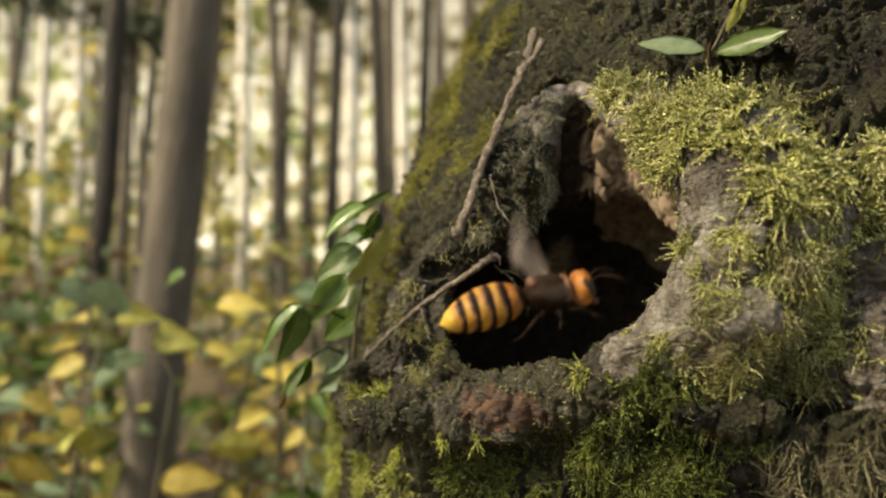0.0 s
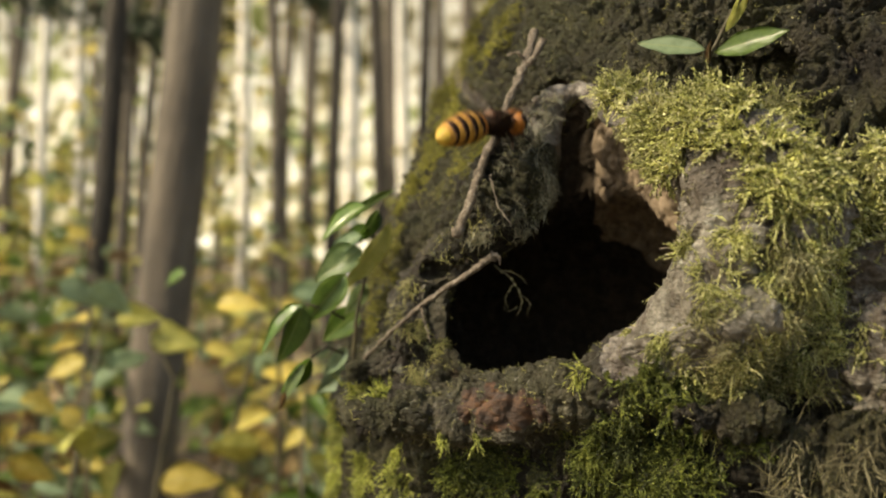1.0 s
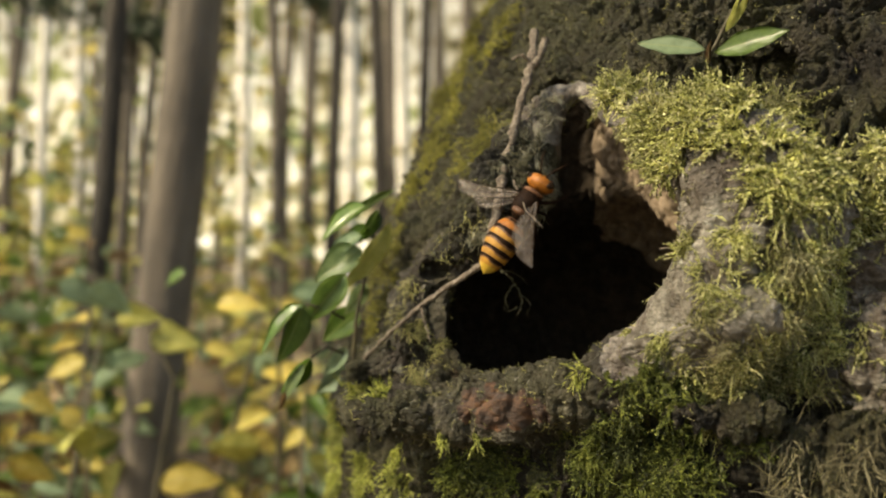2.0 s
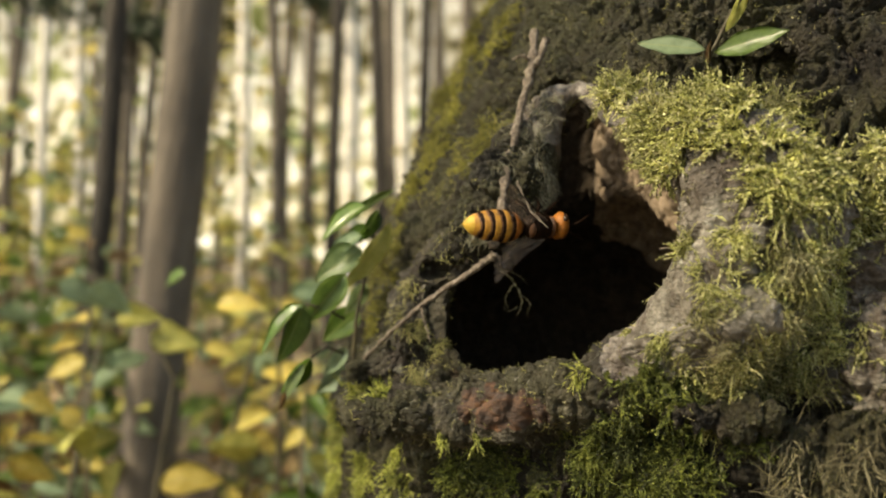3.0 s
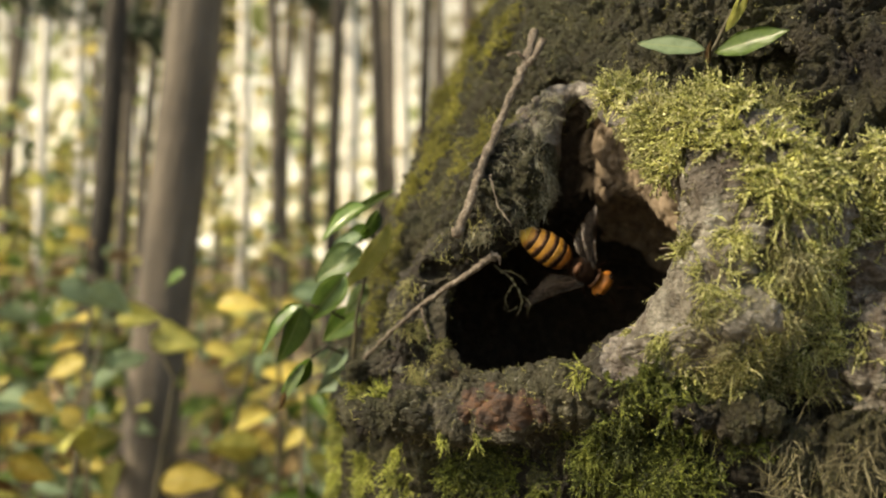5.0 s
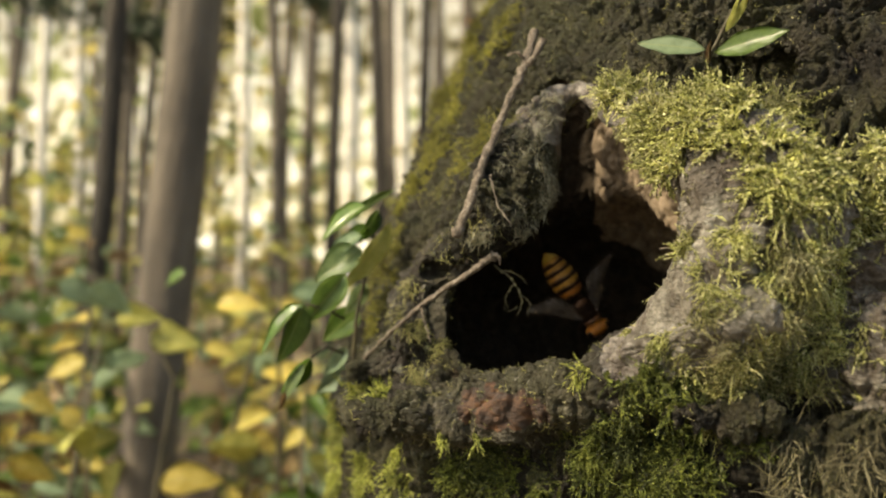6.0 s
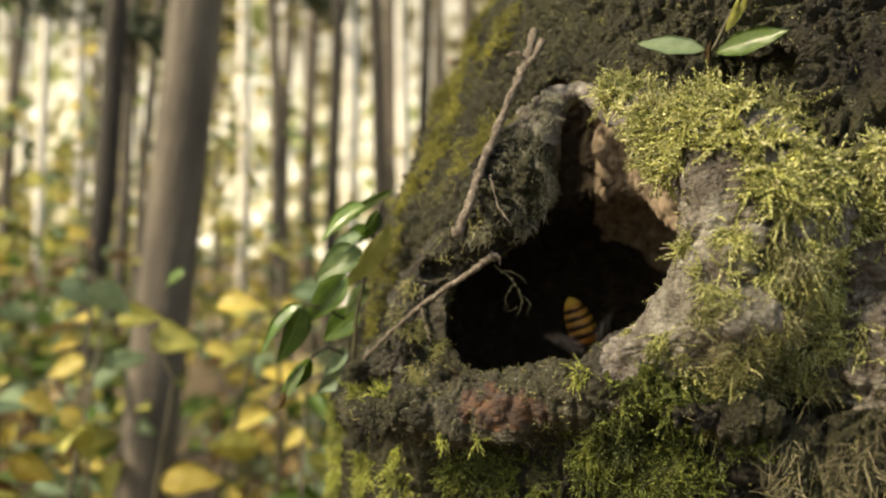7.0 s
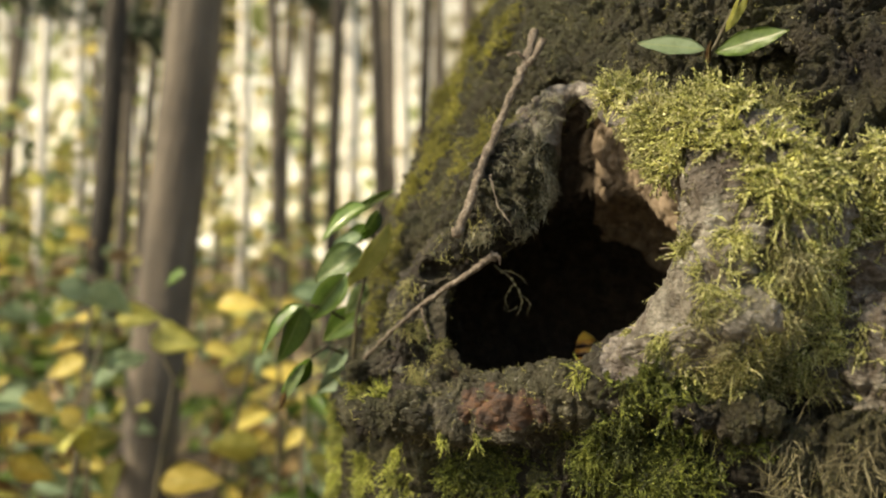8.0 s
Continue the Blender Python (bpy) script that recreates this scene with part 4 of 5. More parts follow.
def near_plants():
    # seedling over the rim
    ob = tagged(new("seedling"), "small evergreen seedling with smooth oval leaves on bark", "plant")
    foot = Vector((0.0909, 0.3016, H + 0.059))
    ob.location = foot
    g = lambda x, y, z: Vector((x / 1000, y / 1000, z / 1000 + H)) - foot
    part("stem", tube(bmesh.new(), [g(91, 312, 53), g(90, 299, 61), g(91, 295, 66), g(94, 294, 73), g(97, 291, 80), g(101, 286, 86)], [0.0009, 0.0008, 0.0007, 0.0006, 0.0005, 0.0004], 7), STALK, ob)
    add_leaf(ob, g(89.3, 294.8, 67.5), g(67.6, 303, 72.4), (-0.45, -0.75, 0.5), LEAF_TEAL, "flat", "pale green leaf seen from below")
    add_leaf(ob, g(91.5, 293, 66.0), g(109.6, 276, 70.0), (0.1, -0.95, 0.25), LEAF_GREEN, "flat")
    add_leaf(ob, g(95, 293, 73), g(102, 287, 88), (0.6, -0.7, 0.3), LEAF_LIME, "flat")
    add_leaf(ob, g(90.5, 296, 63), g(89, 292, 70), (-0.6, -0.7, 0.3), LEAF_BROWN, "long")
    # climbing shoot beside the trunk
    ob = tagged(new("climbing_plant"), "leafy green climbing shoot beside the mossy trunk", "plant")
    foot = Vector((-0.03, 0.44, H - 0.115))
    ob.location = foot
    part("stem", tube(bmesh.new(), [g(-30, 445, -118), g(-36, 425, -80), g(-42, 408, -50), g(-40, 404, -30), g(-35, 404, -8), g(-31, 403, 14), g(-27, 404, 26)], [0.0012, 0.0011, 0.0009, 0.0008, 0.0007, 0.0006, 0.0004], 8), STALK, ob)
    part("side_stem", tube(bmesh.new(), [g(-46, 400, -48), g(-52, 390, -44), g(-57, 376, -47)], [0.0006, 0.0006, 0.0005], 6), STALK, ob)
    part("side_stem", tube(bmesh.new(), [g(-45, 397, -32), g(-52, 388, -27), g(-60, 380, -24)], [0.0006, 0.0006, 0.0005], 6), STALK, ob)
    rows = [((-34, 390, 20), (-56, 386, 7), (0.1, -0.6, 0.8), LEAF_GREEN, "oval"), ((-40, 398, 14), (-24, 394, 30), (-0.4, -0.7, 0.6), LEAF_GREEN, "long"),
            ((-36, 396, 17), (-32, 392, 26), (-0.5, -0.7, 0.4), LEAF_GREEN, "long"), ((-37, 396, 0), (-59, 392, -13), (0.1, -0.85, 0.5), LEAF_PALE, "broad"),
            ((-37, 400, 7), (-55, 396, -4), (0, -0.7, 0.7), LEAF_TEAL, "oval"), ((-43, 385, -11), (-60, 381, -33), (0.4, -0.8, 0.3), LEAF_GREEN, "oval"),
            ((-60, 378, -24), (-82, 374, -42), (-0.45, -0.5, 0.7), LEAF_GREEN, "oval"), ((-61, 380, -24), (-69, 376, -51), (0.7, -0.7, 0.2), LEAF_GREEN, "oval"),
            ((-57, 375, -47), (-68, 371, -63), (0.7, -0.65, 0.2), LEAF_GREEN, "oval"), ((-59, 372, -49), (-70, 368, -65), (-0.2, -0.9, 0.3), LEAF_PALE, "long"),
            ((-67, 371, -61), (-69, 367, -68), (0.3, -0.9, 0.2), LEAF_BROWN, "long"), ((-40, 412, -29), (-57, 408, -43), (0.2, -0.9, 0.3), LEAF_GREEN, "broad"),
            ((-24, 396, 12), (-42, 392, -21), (0.7, -0.6, 0.3), LEAF_LIME, "long"), ((-44, 425, -59), (-62, 421, -69), (0.1, -0.9, 0.4), LEAF_TEAL, "broad"),
            ((-34, 402, 11), (-48, 398, -0), (0.2, -0.7, 0.6), LEAF_GREEN, "oval"), ((-30, 402, 18), (-37, 398, 2), (0.7, -0.6, 0.3), LEAF_GREEN, "oval"),
            ((-36, 408, -16), (-45, 404, -31), (0.4, -0.8, 0.3), LEAF_PALE, "oval"), ((-46, 415, -47), (-56, 411, -60), (0.4, -0.8, 0.3), LEAF_TEAL, "oval")]
    for a, b, face, mat, shape in rows:
        add_leaf(ob, g(*a), g(*b), face, mat, shape)


near_plants()


def shrub(x, y, height, spread, count, palette, size, seed, label, low):
    """A low woody plant: a few thin stems from the ground with single leaves along them."""
    rng = random.Random(seed)
    ob = tagged(new("shrub"), label, "shrub", group="undergrowth")
    ob.location = (x, y, float(ground_height(x, y)))
    for s in range(4):
        a = rng.uniform(0, 6.28)
        d = Vector((math.cos(a), math.sin(a), 0)) * spread * rng.uniform(0.4, 1)
        top = height * rng.uniform(0.7, 1.05)
        pts = [Vector((0, 0, -0.02)), d * 0.25 + Vector((0, 0, top * 0.4)), d * 0.6 + Vector((0, 0, top * 0.75)), d + Vector((0, 0, top))]
        part("stem", tube(bmesh.new(), pts, [0.006, 0.005, 0.004, 0.002], 6), STALK, ob)
        for k in range(count // 4):
            u = rng.uniform(low, 1.0)
            i = min(int(u * 3), 2)
            p = pts[i].lerp(pts[i + 1], u * 3 - i)
            out = Vector((rng.uniform(-1, 1), rng.uniform(-1, 1), rng.uniform(-0.5, 0.35))).normalized()
            b = p + out * rng.uniform(0.0, 0.25) * spread
            L = size * rng.uniform(0.7, 1.45)
            face = Vector((rng.uniform(-0.9, 0.4), -0.6, rng.uniform(0.2, 1)))
            add_leaf(ob, b, b + out * L, face, rng.choice(palette), rng.choice(["oval", "broad"]), fine=False)
    return ob


def undergrowth():
    Y, L, G, T, B = LEAF_YELLOW, LEAF_LIME, LEAF_GREEN, LEAF_TEAL, LEAF_BROWN
    pals = {"golden": ([Y, Y, L, T, B], "low shrub with yellow autumn leaves"), "leafy": ([G, T, L, T], "low shrub with grey-green leaves"),
            "mixed": ([Y, L, T, G, G, B, T], "low shrub with green and yellow leaves"), "evergreen": ([G, G, B, G], "low shrub with dark evergreen leaves"), "airy": ([L, Y, L, T], "thin sapling with light yellow-green leaves")}
    rng = random.Random(12)
    # distance, direction (x over distance), height, spread, leaves, colours, leaf length, lowest leaf (share of height)
    rows = [(0.90, -0.46, 0.13, 20, "golden", 0.052), (0.95, -0.54, 0.15, 20, "golden", 0.052), (1.0, -0.18, 0.12, 18, "mixed", 0.050),
            (1.15, -0.47, 0.14, 24, "mixed", 0.058), (1.2, -0.19, 0.13, 24, "golden", 0.058), (1.3, -0.54, 0.2, 24, "mixed", 0.06), (1.35, -0.13, 0.18, 24, "mixed", 0.056),
            (1.6, -0.45, 0.18, 32, "golden", 0.07), (1.7, -0.17, 0.2, 32, "mixed", 0.07), (1.75, -0.50, 0.24, 32, "golden", 0.07), (1.9, -0.10, 0.26, 32, "mixed", 0.07),
            (2.2, -0.20, 0.24, 44, "mixed", 0.085), (2.3, -0.44, 0.34, 60, "leafy", 0.085), (2.4, -0.17, 0.34, 56, "golden", 0.085), (2.6, -0.53, 0.36, 60, "mixed", 0.085),
            (3.0, -0.20, 0.4, 64, "mixed", 0.10), (3.2, -0.42, 0.42, 64, "leafy", 0.10), (3.2, -0.08, 0.42, 60, "mixed", 0.10), (3.4, -0.50, 0.42, 64, "golden", 0.10)]
    rows = [(y, sx, 1.20 - (0.045 + 0.11 * rng.random()) * y, s, n, pal, size, max((1.2 - 0.31 * y) / 1.2, 0.15)) for y, sx, s, n, pal, size in rows]
    rows += [(4.6, -0.22, 1.05, 0.5, 60, "airy", 0.12, 0.3), (4.8, -0.36, 1.05, 0.5, 60, "mixed", 0.12, 0.3), (5.0, -0.52, 1.5, 0.6, 60, "airy", 0.13, 0.3),
             (6.0, -0.30, 1.25, 0.7, 64, "airy", 0.13, 0.35), (6.5, -0.42, 2.2, 0.7, 64, "airy", 0.14, 0.35), (7.0, -0.14, 1.2, 0.7, 64, "airy", 0.14, 0.35),
             (5.4, -0.43, 2.6, 0.5, 60, "leafy", 0.10, 0.45), (6.2, -0.24, 3.0, 0.6, 60, "airy", 0.12, 0.4), (7.5, -0.33, 3.4, 0.8, 72, "airy", 0.14, 0.4), (5.6, -0.55, 3.0, 0.6, 72, "leafy", 0.11, 0.4), (8.0, -0.5, 2.6, 0.9, 64, "airy", 0.16, 0.35), (8.5, -0.24, 1.2, 0.8, 64, "airy", 0.16, 0.35), (9.0, -0.36, 1.6, 0.9, 64, "mixed", 0.16, 0.35)]
    rows += [(3.6, -0.48, 1.10, 0.4, 110, "evergreen", 0.10, 0.2), (4.2, -0.50, 1.20, 0.5, 120, "evergreen", 0.12, 0.2), (4.0, -0.43, 0.95, 0.4, 90, "evergreen", 0.11, 0.2),
             (2.0, -0.47, 0.80, 0.3, 90, "evergreen", 0.07, 0.3), (1.6, -0.51, 0.85, 0.25, 80, "evergreen", 0.06, 0.3), (2.6, -0.22, 0.80, 0.35, 80, "evergreen", 0.08, 0.2)]
    for k in range(16):
        y = 5.5 + 0.4 * k
        rows.append((y, (-0.07, -0.27, -0.40, -0.18, -0.50, -0.33, -0.12, -0.45)[k % 8] + rng.uniform(-0.03, 0.03), rng.uniform(1.4, 3.2), 0.8, 56, rng.choice(["airy", "airy", "leafy", "mixed"]), 0.016 * y, 0.3))
    for y, sx, h, s, n, pal, size, low in rows:
        shrub(sx * y, y, h, s, n, pals[pal][0], size, rng.randint(0, 9999), pals[pal][1], low)


undergrowth()


def sapling_branches():
    """Thin arching twigs with single big leaves, a metre behind the tree."""
    kinds_of = {"T": LEAF_TEAL, "L": LEAF_LIME, "Y": LEAF_YELLOW, "C": LEAF_LIME, "G": LEAF_GREEN}
    # leaf base and tip: x and z in mm from the lens
    leaves = [(-434, -34, -395, -64, "T"), (-402, -41, -357, -71, "T"), (-384, -80, -331, -76, "L"), (-346, -104, -286, -109, "C"), (-258, -63, -207, -58, "Y"),
              (-394, -148, -441, -168, "T"), (-419, -129, -463, -145, "Y"), (-479, -168, -438, -186, "Y"), (-445, -186, -412, -217, "Y"), (-208, -226, -265, -219, "L"),
              (-341, -283, -266, -270, "Y"), (-288, -119, -248, -125, "Y"), (-301, -95, -321, -79, "L"), (-218, -132, -238, -165, "T"), (-162, -211, -188, -231, "Y"),
              (-364, -238, -377, -278, "L"), (-480, -271, -427, -282, "T"), (-294, -26, -321, -39, "G")]
    rng = random.Random(21)
    ob = tagged(new("sapling"), "thin young sapling with large teal and yellow leaves", "sapling", group="undergrowth")
    ob.location = (-0.36, 1.06, 0.0)
    put = lambda x, z, y: Vector((x / 1000, y, z / 1000 + H)) - ob.location
    for lines in ([(-360, -1200), (-370, -420), (-330, -160), (-385, -60), (-430, -35)], [(-340, -1200), (-300, -400), (-250, -190), (-225, -80), (-250, -62)],
                  [(-380, -1200), (-430, -400), (-440, -210), (-480, -170), (-490, -150)]):
        pts = [put(x, z, 1.05 + 0.01 * k) for k, (x, z) in enumerate(lines)]
        part("stem", tube(bmesh.new(), pts, [0.006, 0.004, 0.003, 0.0022, 0.0012], 7), STALK, ob)
    for x0, z0, x1, z1, k in leaves:
        dy = rng.uniform(-0.05, 0.05)
        add_leaf(ob, put(x0, z0, 1.02 + dy), put(x1, z1, 1.02 + dy + rng.uniform(-0.015, 0.015)), (rng.uniform(-0.6, 0.0), -0.7, rng.uniform(0.2, 0.8)), kinds_of[k], "broad")


sapling_branches()


# ---- hornet ----
def shell_material(name, a, b, gloss=0.42, shine=0.3):
    n = Nodes(name, gloss)
    n.bsdf.inputs["Specular IOR Level"].default_value = shine
    f = n.noise(420, 5, 0.7)
    return n.color(n.ramp(f, (0.30, tuple(0.6 * v for v in a)), (0.45, a), (0.65, b))).bump(n.noise(2600, 2), 0.00025).mat


def wing_material():
    n = Nodes("amber_wing_membrane", 0.38)
    f = n.noise(900, 3)
    n.color(n.ramp(f, (0.3, (0.20, 0.155, 0.12)), (0.7, (0.32, 0.26, 0.22))))
    n.bsdf.inputs["Alpha"].default_value = 0.30
    return n.mat


CHITIN_ORANGE = shell_material("orange_chitin", (0.24, 0.080, 0.011), (0.34, 0.125, 0.018))
CHITIN_YELLOW = shell_material("yellow_chitin", (0.38, 0.235, 0.032), (0.48, 0.31, 0.045))
CHITIN_BAND = shell_material("yellow_orange_chitin", (0.28, 0.132, 0.018), (0.40, 0.205, 0.029))
CHITIN_DARK = shell_material("dark_brown_chitin", (0.010, 0.005, 0.003), (0.020, 0.010, 0.005), 0.55, 0.05)
CHITIN_BROWN = shell_material("brown_chitin", (0.07, 0.03, 0.014), (0.14, 0.06, 0.025))
EYE_DARK = shell_material("dark_compound_eye", (0.020, 0.010, 0.006), (0.030, 0.016, 0.010), 0.12)
WING = wing_material()
MM = 0.001


def blob(at, size, rot=(0, 0, 0), dent=0.0, seed=0, segs=20):
    bm = bmesh.new()
    bmesh.ops.create_uvsphere(bm, u_segments=segs, v_segments=segs * 2 // 3, radius=1)
    r = Euler([radians(v) for v in rot]).to_matrix()
    for v in bm.verts:
        c = v.co * (1 + dent * noise.noise(v.co * 2 + Vector((seed, 0, 0))))
        v.co = r @ Vector((c.x * size[0], c.y * size[1], c.z * size[2])) * MM + Vector(at) * MM
    return bm


def bones(pts, radii, sides=8):
    return tube(bmesh.new(), [Vector(p) * MM for p in pts], [r * MM for r in radii], sides)


def abdomen_segment(k, total=6):
    """One ring of the hind body: dark in front, orange behind, its rear edge over the next ring."""
    bm = bmesh.new()
    x0, x1 = [(-0.6, -4.6), (-4.4, -8.8), (-8.6, -12.8), (-12.6, -16.4), (-16.2, -19.6), (-19.4, -23.0)][k]
    rings, n, steps = [], 28, 12
    for i in range(steps + 1):
        x = x0 + (x1 - x0) * i / steps
        u = min(max((-x - 0.4) / 22.8, 0), 1)
        r = 6.2 * (math.sin(math.pi * min(u * 0.93 + 0.05, 1) ** 0.80) ** 0.62)
        r *= 1.0 + 0.018 * (i / steps) - 0.01
        if k == total - 1:
            r *= max(1 - (i / steps) ** 3.0, 0.05) * 0.98
        drop = -2.4 * u * u
        rings.append([bm.verts.new(Vector((x, r * math.cos(t), drop + 0.92 * r * math.sin(t))) * MM) for t in [2 * math.pi * j / n for j in range(n)]])
    for i, (a, b) in enumerate(zip(rings, rings[1:])):
        for j in range(n):
            f = bm.faces.new((a[j], b[j], b[(j + 1) % n], a[(j + 1) % n]))
            wavy = (0.56 if k else 0.4) + 0.10 * math.cos(3 * 2 * math.pi * j / n)
            f.material_index = 0 if k == total - 1 or i / steps > wavy else 2 if i / steps > wavy - 0.17 or i == 0 else 1
    bm.faces.new(rings[0])
    bm.faces.new(rings[-1][::-1])
    bmesh.ops.recalc_face_normals(bm, faces=bm.faces[:])
    return bm


def wing_mesh(length, chord, side, seed):
    """A wing along +y (side 1) or -y, its root at the origin."""
    bm = bmesh.new()
    n, m = 14, 5
    rows = []
    for i in range(n + 1):
        u = i / n
        c = chord * (0.22 + 0.78 * math.sin(math.pi * min(u * 0.72 + 0.02, 1)) ** 0.9) * (1 - max(u - 0.82, 0) ** 2 * 22)
        rows.append([bm.verts.new(Vector((0.10 * length * u * u - c * j / m + 0.6, side * length * u, 0.25 * math.sin(u * 9 + j) - 0.8 * u * u)) * MM) for j in range(m + 1)])
    for a, b in zip(rows, rows[1:]):
        for j in range(m):
            bm.faces.new((a[j], b[j], b[j + 1], a[j + 1]))
    bmesh.ops.solidify(bm, geom=bm.faces[:], thickness=0.00006)
    return bm


def hornet_body():
    ob = tagged(new("hornet"), "giant hornet with orange head and banded orange-black abdomen", "insect", group="hornets")
    head = part("head", blob((15.6, 0, -0.6), (3.2, 5.4, 4.7), dent=0.06), CHITIN_ORANGE, ob, "orange head")
    for s in (-1, 1):
        part("eye", blob((16.3, 3.9 * s, 0.2), (1.6, 1.35, 2.9), (0, -15, 12 * s)), EYE_DARK, head, "dark kidney-shaped eye")
        part("mandible", bones([(17.0, 2.2 * s, -3.4), (18.6, 2.0 * s, -4.6), (19.0, 0.6 * s, -5.4)], [1.1, 0.8, 0.25]), CHITIN_BROWN, head)
        part("antenna", bones([(18.0, 1.2 * s, 1.0), (20.4, 2.2 * s, 2.4), (23.5, 3.8 * s, 1.9), (26.8, 5.2 * s, 0.2)], [0.42, 0.36, 0.40, 0.30]), CHITIN_DARK, head, "dark bent antenna")
    thorax = part("thorax", blob((6.2, 0, 0), (6.6, 4.9, 4.9), dent=0.05), CHITIN_DARK, ob, "dark brown hairy thorax")
    part("collar", blob((11.3, 0, 0.4), (1.4, 4.2, 3.7)), CHITIN_BROWN, thorax, "orange-brown collar")
    part("scutellum", blob((2.6, 0, 3.6), (1.4, 2.7, 1.5), (0, -25, 0)), CHITIN_BROWN, thorax)
    part("waist", blob((-0.4, 0, -0.6), (1.4, 1.2, 1.3)), CHITIN_DARK, ob)
    for k in range(6):
        tint = [CHITIN_ORANGE, CHITIN_BAND, CHITIN_BAND, CHITIN_BAND, CHITIN_BAND, CHITIN_YELLOW][k]
        part("abdomen_segment", abdomen_segment(k), [tint, CHITIN_DARK, CHITIN_BROWN], ob, "bright yellow tail tip" if k == 5 else "orange ring with a dark front band")
    for s in (-1, 1):
        for x, fore, back, drop in ((10.0, 3.0, 4.5, 6.0), (6.8, 0.5, -1.5, 6.6), (4.0, -3.5, -6.5, 7.0)):
            leg = part("leg", bones([(x, 2.6 * s, -3.2), (x + 0.3 * fore, 4.4 * s, -4.4), (x + 0.8 * fore, 6.8 * s, -3.4), (x + fore + 0.4 * back, 8.2 * s, -drop * 0.8)],
                                    [0.65, 0.70, 0.60, 0.42]), CHITIN_DARK, ob, "dark jointed leg")
            part("foot", bones([(x + fore + 0.4 * back, 8.2 * s, -drop * 0.8), (x + fore + 0.75 * back, 8.8 * s, -drop), (x + fore + 1.1 * back, 9.4 * s, -drop - 0.4)], [0.40, 0.30, 0.20]), CHITIN_DARK, leg)
    wings = []
    for s in (1, -1):
        for length, chord, root in ((24.0, 6.6, (8.6, 3.6 * s, 3.0)), (15.5, 5.2, (5.6, 3.6 * s, 2.6))):
            w = part("wing", wing_mesh(length, chord, s, 1), WING, ob, "translucent amber wing")
            w.location = Vector(root) * MM
            part("vein", bones([(0.6, 0, 0), (0.9, 0.4 * length * s, -0.1), (0.10 * length + 0.4, 0.93 * length * s, -0.7)], [0.30, 0.22, 0.10], 5), CHITIN_DARK, w)
            part("vein", bones([(0.0, 0, 0), (-0.32 * chord, 0.45 * length * s, -0.1), (-0.45 * chord + 1.2, 0.85 * length * s, -0.5)], [0.18, 0.13, 0.06], 5), CHITIN_DARK, w)
            wings.append((w, s, root))
    return ob, wings


def lying(at, heading, up):
    """A pose with x along heading and z as near to up as may be; at in mm from the lens."""
    x = Vector(heading).normalized()
    z = (Vector(up) - x * Vector(up).dot(x)).normalized()
    m = Matrix((x, z.cross(x), z)).transposed().to_4x4()
    return Matrix.Translation((at[0] / 1000, at[1] / 1000, at[2] / 1000 + H)) @ m


hornet, hornet_wings = hornet_body()
flyer_a, flyer_b = (copy_thing(hornet, pose(0.2, 1.2, H)) for _ in range(2))
for f in (flyer_a, flyer_b):
    tagged(f, "hornet in flight, a dark blur among the trees")

def wing_rows(side, root, hind):
    """Beating in flight, swept half open on the bark."""
    at = [v * MM for v in root]
    rows, k = [], 0
    while k / FPS < 1.36:
        stroke = (84 if k % 2 else 28) + (4 if hind else 0)
        rows.append((k / FPS, pose(*at, side * stroke, 0, side * 8)))
        k += 1
    # seconds, lift, twist, sweep of the wings on the left and on the right
    for t, lift, twist, left, right in ((1.42, 20, 10, 20, 48), (1.5, 8, 25, 18, 66), (1.9, 6, 30, 22, 68), (2.4, 6, 10, 46, 60), (2.8, 4, -16, 58, 52), (3.6, 4, -14, 56, 48),
                                        (3.8, 6, 20, 44, 44), (4.7, 6, 26, 42, 44), (5.8, 6, 50, 46, 50), (6.5, 4, 50, 50, 54), (7.0, 3, 40, 64, 64), (8.0, 3, 40, 66, 66)):
        sweep = left if side > 0 else right
        rows.append((t, pose(*at, side * lift, twist * 0.8, side * (sweep + (8 if hind else 0)))))
    return rows


def far_place(sx, sz, y):
    """mm from the lens, for a direction and a distance."""
    return (sx * y, y, sz * y)


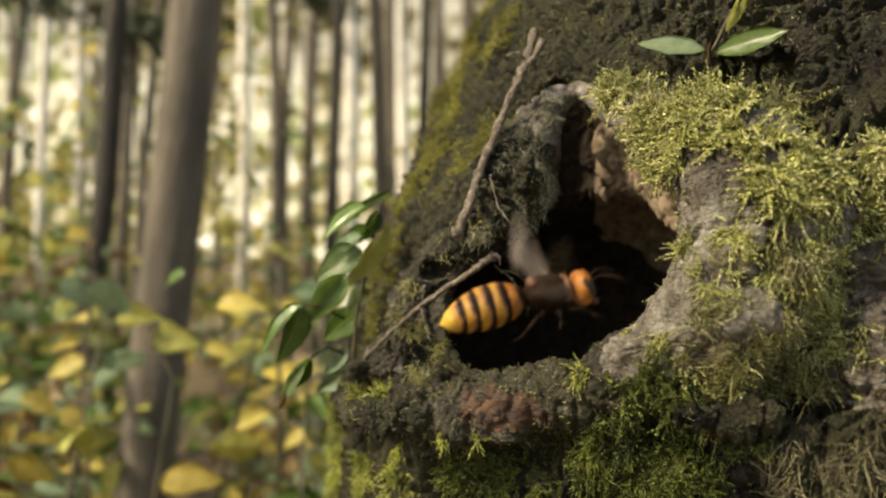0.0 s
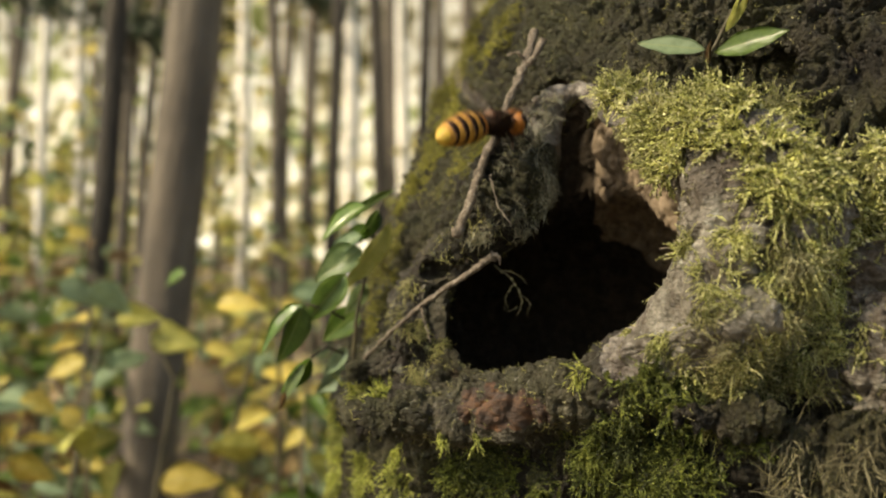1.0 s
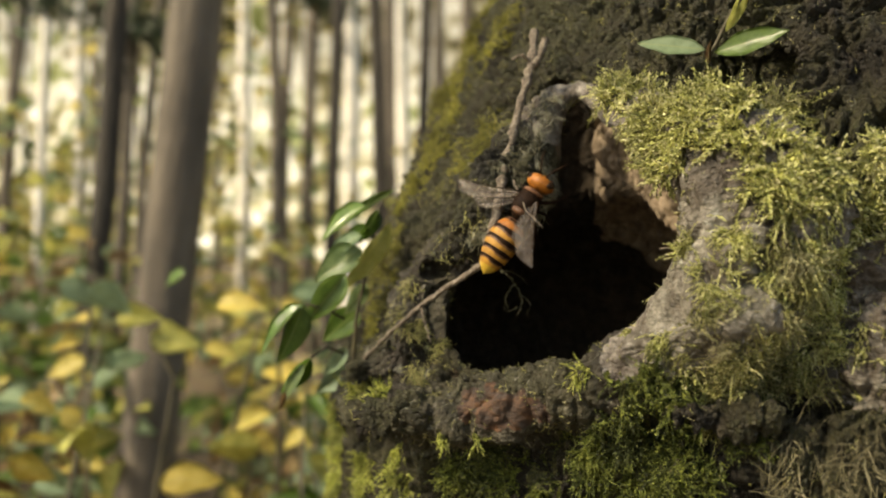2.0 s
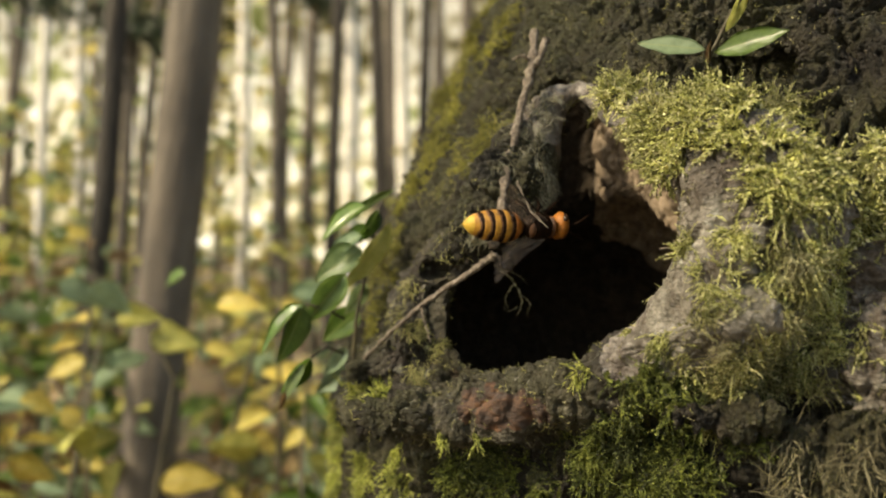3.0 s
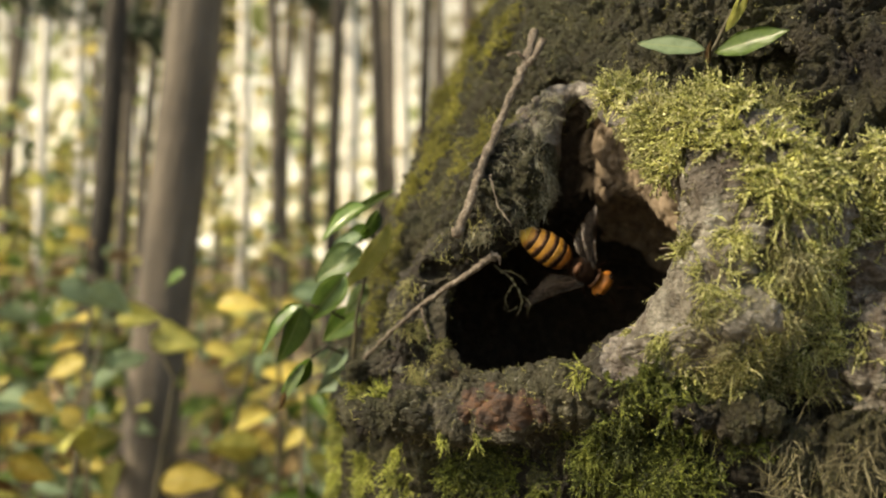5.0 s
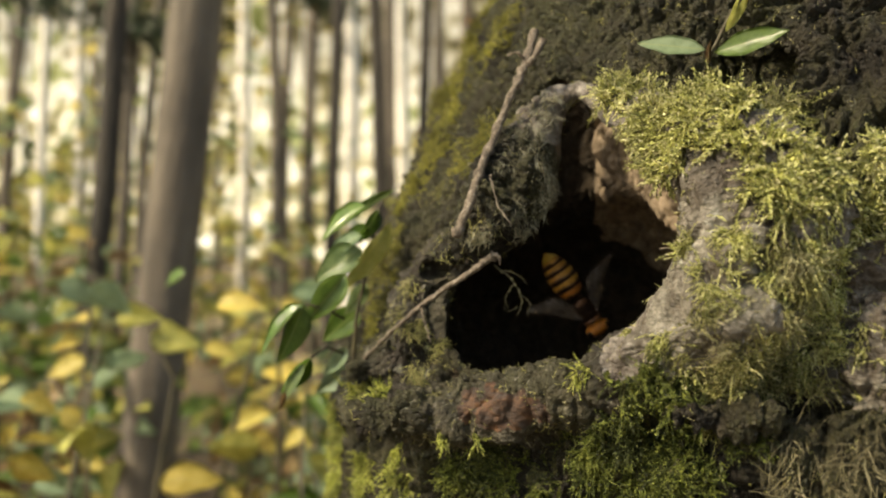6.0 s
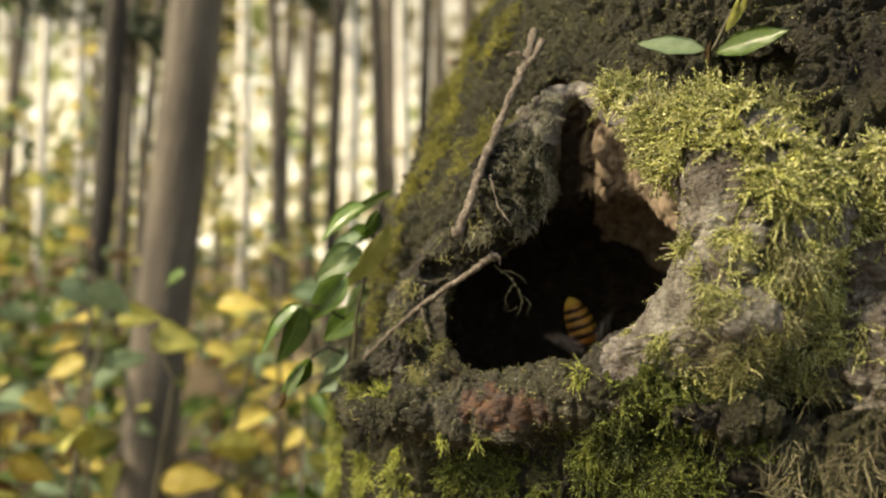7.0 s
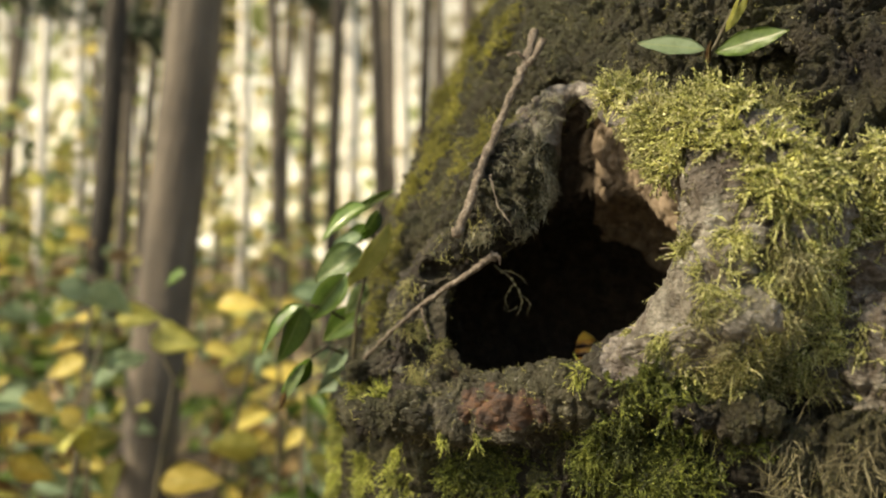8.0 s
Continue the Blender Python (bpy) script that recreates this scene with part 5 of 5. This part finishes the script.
def motions():
    # seconds; place of the waist (mm from the lens), heading, back
    walk(hornet, [
        (0.00, lying((21.0, 225.3, -12.6), (0.97, 0.14, 0.20), (0, -0.25, 1))),
        (0.10, lying((24.6, 227.8, -8.3), (0.97, 0.08, 0.25), (0, -0.25, 1))),
        (0.20, lying((29.5, 235.6, -2.5), (0.94, 0.15, 0.30), (0, -0.3, 1))),
        (0.30, lying((34.3, 250.5, 9.8), (0.86, 0.24, 0.45), (-0.2, -0.3, 1))),
        (0.40, lying((32.9, 267.1, 19.9), (0.88, 0.31, 0.36), (0, -0.3, 1))),
        (0.50, lying((24.5, 280.3, 32.4), (0.84, 0.45, 0.29), (0, -0.4, 1))),
        (0.60, lying((12.5, 289.5, 39.2), (0.74, 0.59, 0.33), (0, -0.4, 1))),
        (0.70, lying((4.2, 295.4, 47.2), (0.68, 0.67, 0.29), (0, -0.4, 1))),
        (0.80, lying((4.2, 295.4, 51.9), (0.71, 0.67, 0.23), (0, -0.4, 1))),
        (0.90, lying((9.7, 300.5, 52.1), (0.70, 0.67, 0.23), (0, -0.4, 1))),
        (1.00, lying((14.4, 305.2, 43.5), (0.72, 0.66, 0.20), (0, -0.45, 1))),
        (1.10, lying((16.0, 309.0, 37.3), (0.76, 0.61, 0.24), (0, -0.6, 1))),
        (1.20, lying((22.8, 309.6, 31.7), (0.96, 0.20, 0.22), (-0.1, -0.8, 0.7))),
        (1.30, lying((25.0, 322.0, 18.2), (0.46, 0.12, 0.88), (-0.4, -0.9, 0.0))),
        (1.40, lying((25.0, 315.2, 10.3), (0.40, 0.02, 0.91), (-0.5, -0.85, 0.0))),
        (1.50, lying((25.1, 315.2, 12.2), (0.42, 0.00, 0.91), (-0.5, -0.85, 0))),
        (1.70, lying((25.6, 315.2, 11.3), (0.42, 0.00, 0.91), (-0.5, -0.85, 0))),
        (2.25, lying((27.2, 312.3, 10.2), (0.74, 0.15, 0.65), (-0.4, -0.9, -0.15))),
        (2.80, lying((28.1, 319.0, 7.0), (0.89, 0.39, 0.24), (-0.2, -0.9, -0.35))),
        (3.00, lying((29.1, 318.5, 8.2), (0.93, 0.36, 0.01), (-0.15, -0.9, -0.4))),
        (3.20, lying((29.8, 314.3, 8.7), (0.98, 0.18, -0.07), (-0.15, -0.9, -0.4))),
        (3.40, lying((31.4, 314.9, 8.9), (0.98, 0.20, -0.08), (-0.15, -0.9, -0.4))),
        (3.50, lying((32.9, 316.8, 7.9), (0.95, 0.29, -0.11), (-0.1, -0.9, -0.4))),
        (3.60, lying((35.0, 320.5, 7.1), (0.91, 0.36, -0.18), (-0.1, -0.9, -0.4))),
        (3.70, lying((37.2, 324.6, 4.8), (0.84, 0.46, -0.28), (0, -0.9, -0.4))),
        (3.80, lying((36.2, 325.2, 3.8), (0.82, 0.49, -0.30), (0, -0.9, -0.4))),
        (4.10, lying((36.7, 325.6, 3.3), (0.80, 0.51, -0.32), (0, -0.9, -0.4))),
        (4.20, lying((38.6, 324.2, 1.5), (0.83, 0.44, -0.33), (0, -0.9, -0.4))),
        (4.40, lying((40.9, 324.6, -0.1), (0.83, 0.42, -0.36), (0, -0.9, -0.4))),
        (4.70, lying((44.4, 323.4, -1.1), (0.87, 0.28, -0.42), (0, -0.9, -0.3))),
        (5.25, lying((51.1, 341.4, -11.4), (0.79, 0.08, -0.61), (0, -0.9, -0.1))),
        (5.80, lying((55.9, 365.5, -21.6), (0.63, 0.00, -0.78), (-0.1, -0.9, 0.1))),
        (6.00, lying((56.4, 367.6, -20.5), (0.58, 0.00, -0.81), (-0.1, -0.9, 0.1))),
        (6.20, lying((59.2, 370.9, -31.4), (0.50, 0.00, -0.87), (-0.1, -0.9, 0.15))),
        (6.40, lying((58.5, 372.4, -33.6), (0.55, 0.02, -0.83), (-0.1, -0.9, 0.15))),
        (6.50, lying((59.0, 374.0, -33.8), (0.54, 0.04, -0.84), (-0.1, -0.9, 0.15))),
        (6.80, lying((60.8, 376.8, -39.2), (0.51, 0.07, -0.86), (-0.1, -0.9, 0.15))),
        (7.00, lying((63.5, 376.7, -42.1), (0.38, 0.02, -0.92), (-0.1, -0.9, 0.15))),
        (7.20, lying((64.9, 372.9, -51.7), (0.33, 0.08, -0.94), (-0.1, -0.9, 0.15))),
        (7.40, lying((65.2, 372.0, -56.8), (0.20, 0.00, -0.98), (-0.1, -0.9, 0.15))),
        (7.70, lying((65.2, 374.0, -57.6), (0.21, 0.00, -0.98), (-0.1, -0.9, 0.15))),
        (8.00, lying((65.5, 374.0, -58.0), (0.21, 0.00, -0.98), (-0.1, -0.9, 0.15))),
    ])
    for i, (w, side, root) in enumerate(hornet_wings):
        walk(w, wing_rows(side, root, i % 2))
    up = (0, -0.3, 1)
    hidden = far_place(0.05, 0.2, 1250)
    walk(flyer_a, [(0.0, lying(hidden, (-1, 0, 0.1), up)), (6.4, lying(far_place(0.04, 0.262, 1250), (-1, 0, 0.1), up)), (6.5, lying(far_place(-0.099, 0.250, 1250), (-0.9, 0.2, 0.3), up)),
                   (6.6, lying(far_place(0.02, 0.22, 1250), (-0.9, 0.2, 0.1), up)), (7.3, lying(far_place(0.02, 0.21, 1250), (-1, 0, 0.1), up)),
                   (7.4, lying(far_place(-0.092, 0.199, 1250), (-1, 0, 0), up)), (7.5, lying(far_place(-0.136, 0.182, 1250), (-1, 0.1, 0.0), up)), (7.6, lying(far_place(-0.136, 0.194, 1250), (-1, 0.1, 0.1), up)),
                   (7.7, lying(far_place(-0.118, 0.178, 1250), (-1, 0.1, 0.0), up)), (7.8, lying(far_place(0.02, 0.16, 1250), (-1, 0, 0), up)), (8.0, lying(far_place(0.05, 0.16, 1250), (-1, 0, 0), up))])
    walk(flyer_b, [(0.0, lying(far_place(0.03, 0.07, 1200), (-1, 0, 0.1), up)), (7.5, lying(far_place(0.0, 0.07, 1200), (-1, 0, 0.1), up)), (7.6, lying(far_place(-0.211, 0.033, 1200), (-0.9, 0, -0.3), up)),
                   (7.7, lying(far_place(-0.229, 0.016, 1200), (-0.9, 0, -0.2), up)), (7.8, lying(far_place(-0.56, -0.03, 1200), (-1, 0, -0.2), up)), (8.0, lying(far_place(-0.8, -0.05, 1200), (-1, 0, -0.2), up))])
    foot = vine.location.copy()
    still, pushed = Matrix.Translation(foot), Matrix.Translation(foot) @ Matrix.Rotation(radians(-9), 4, "Y")
    walk(vine, [(0.0, still), (1.2, still), (1.5, Matrix.Translation(foot) @ Matrix.Rotation(radians(-3), 4, "Y")), (2.4, pushed), (3.5, pushed), (3.9, still), (8.0, still)])


motions()
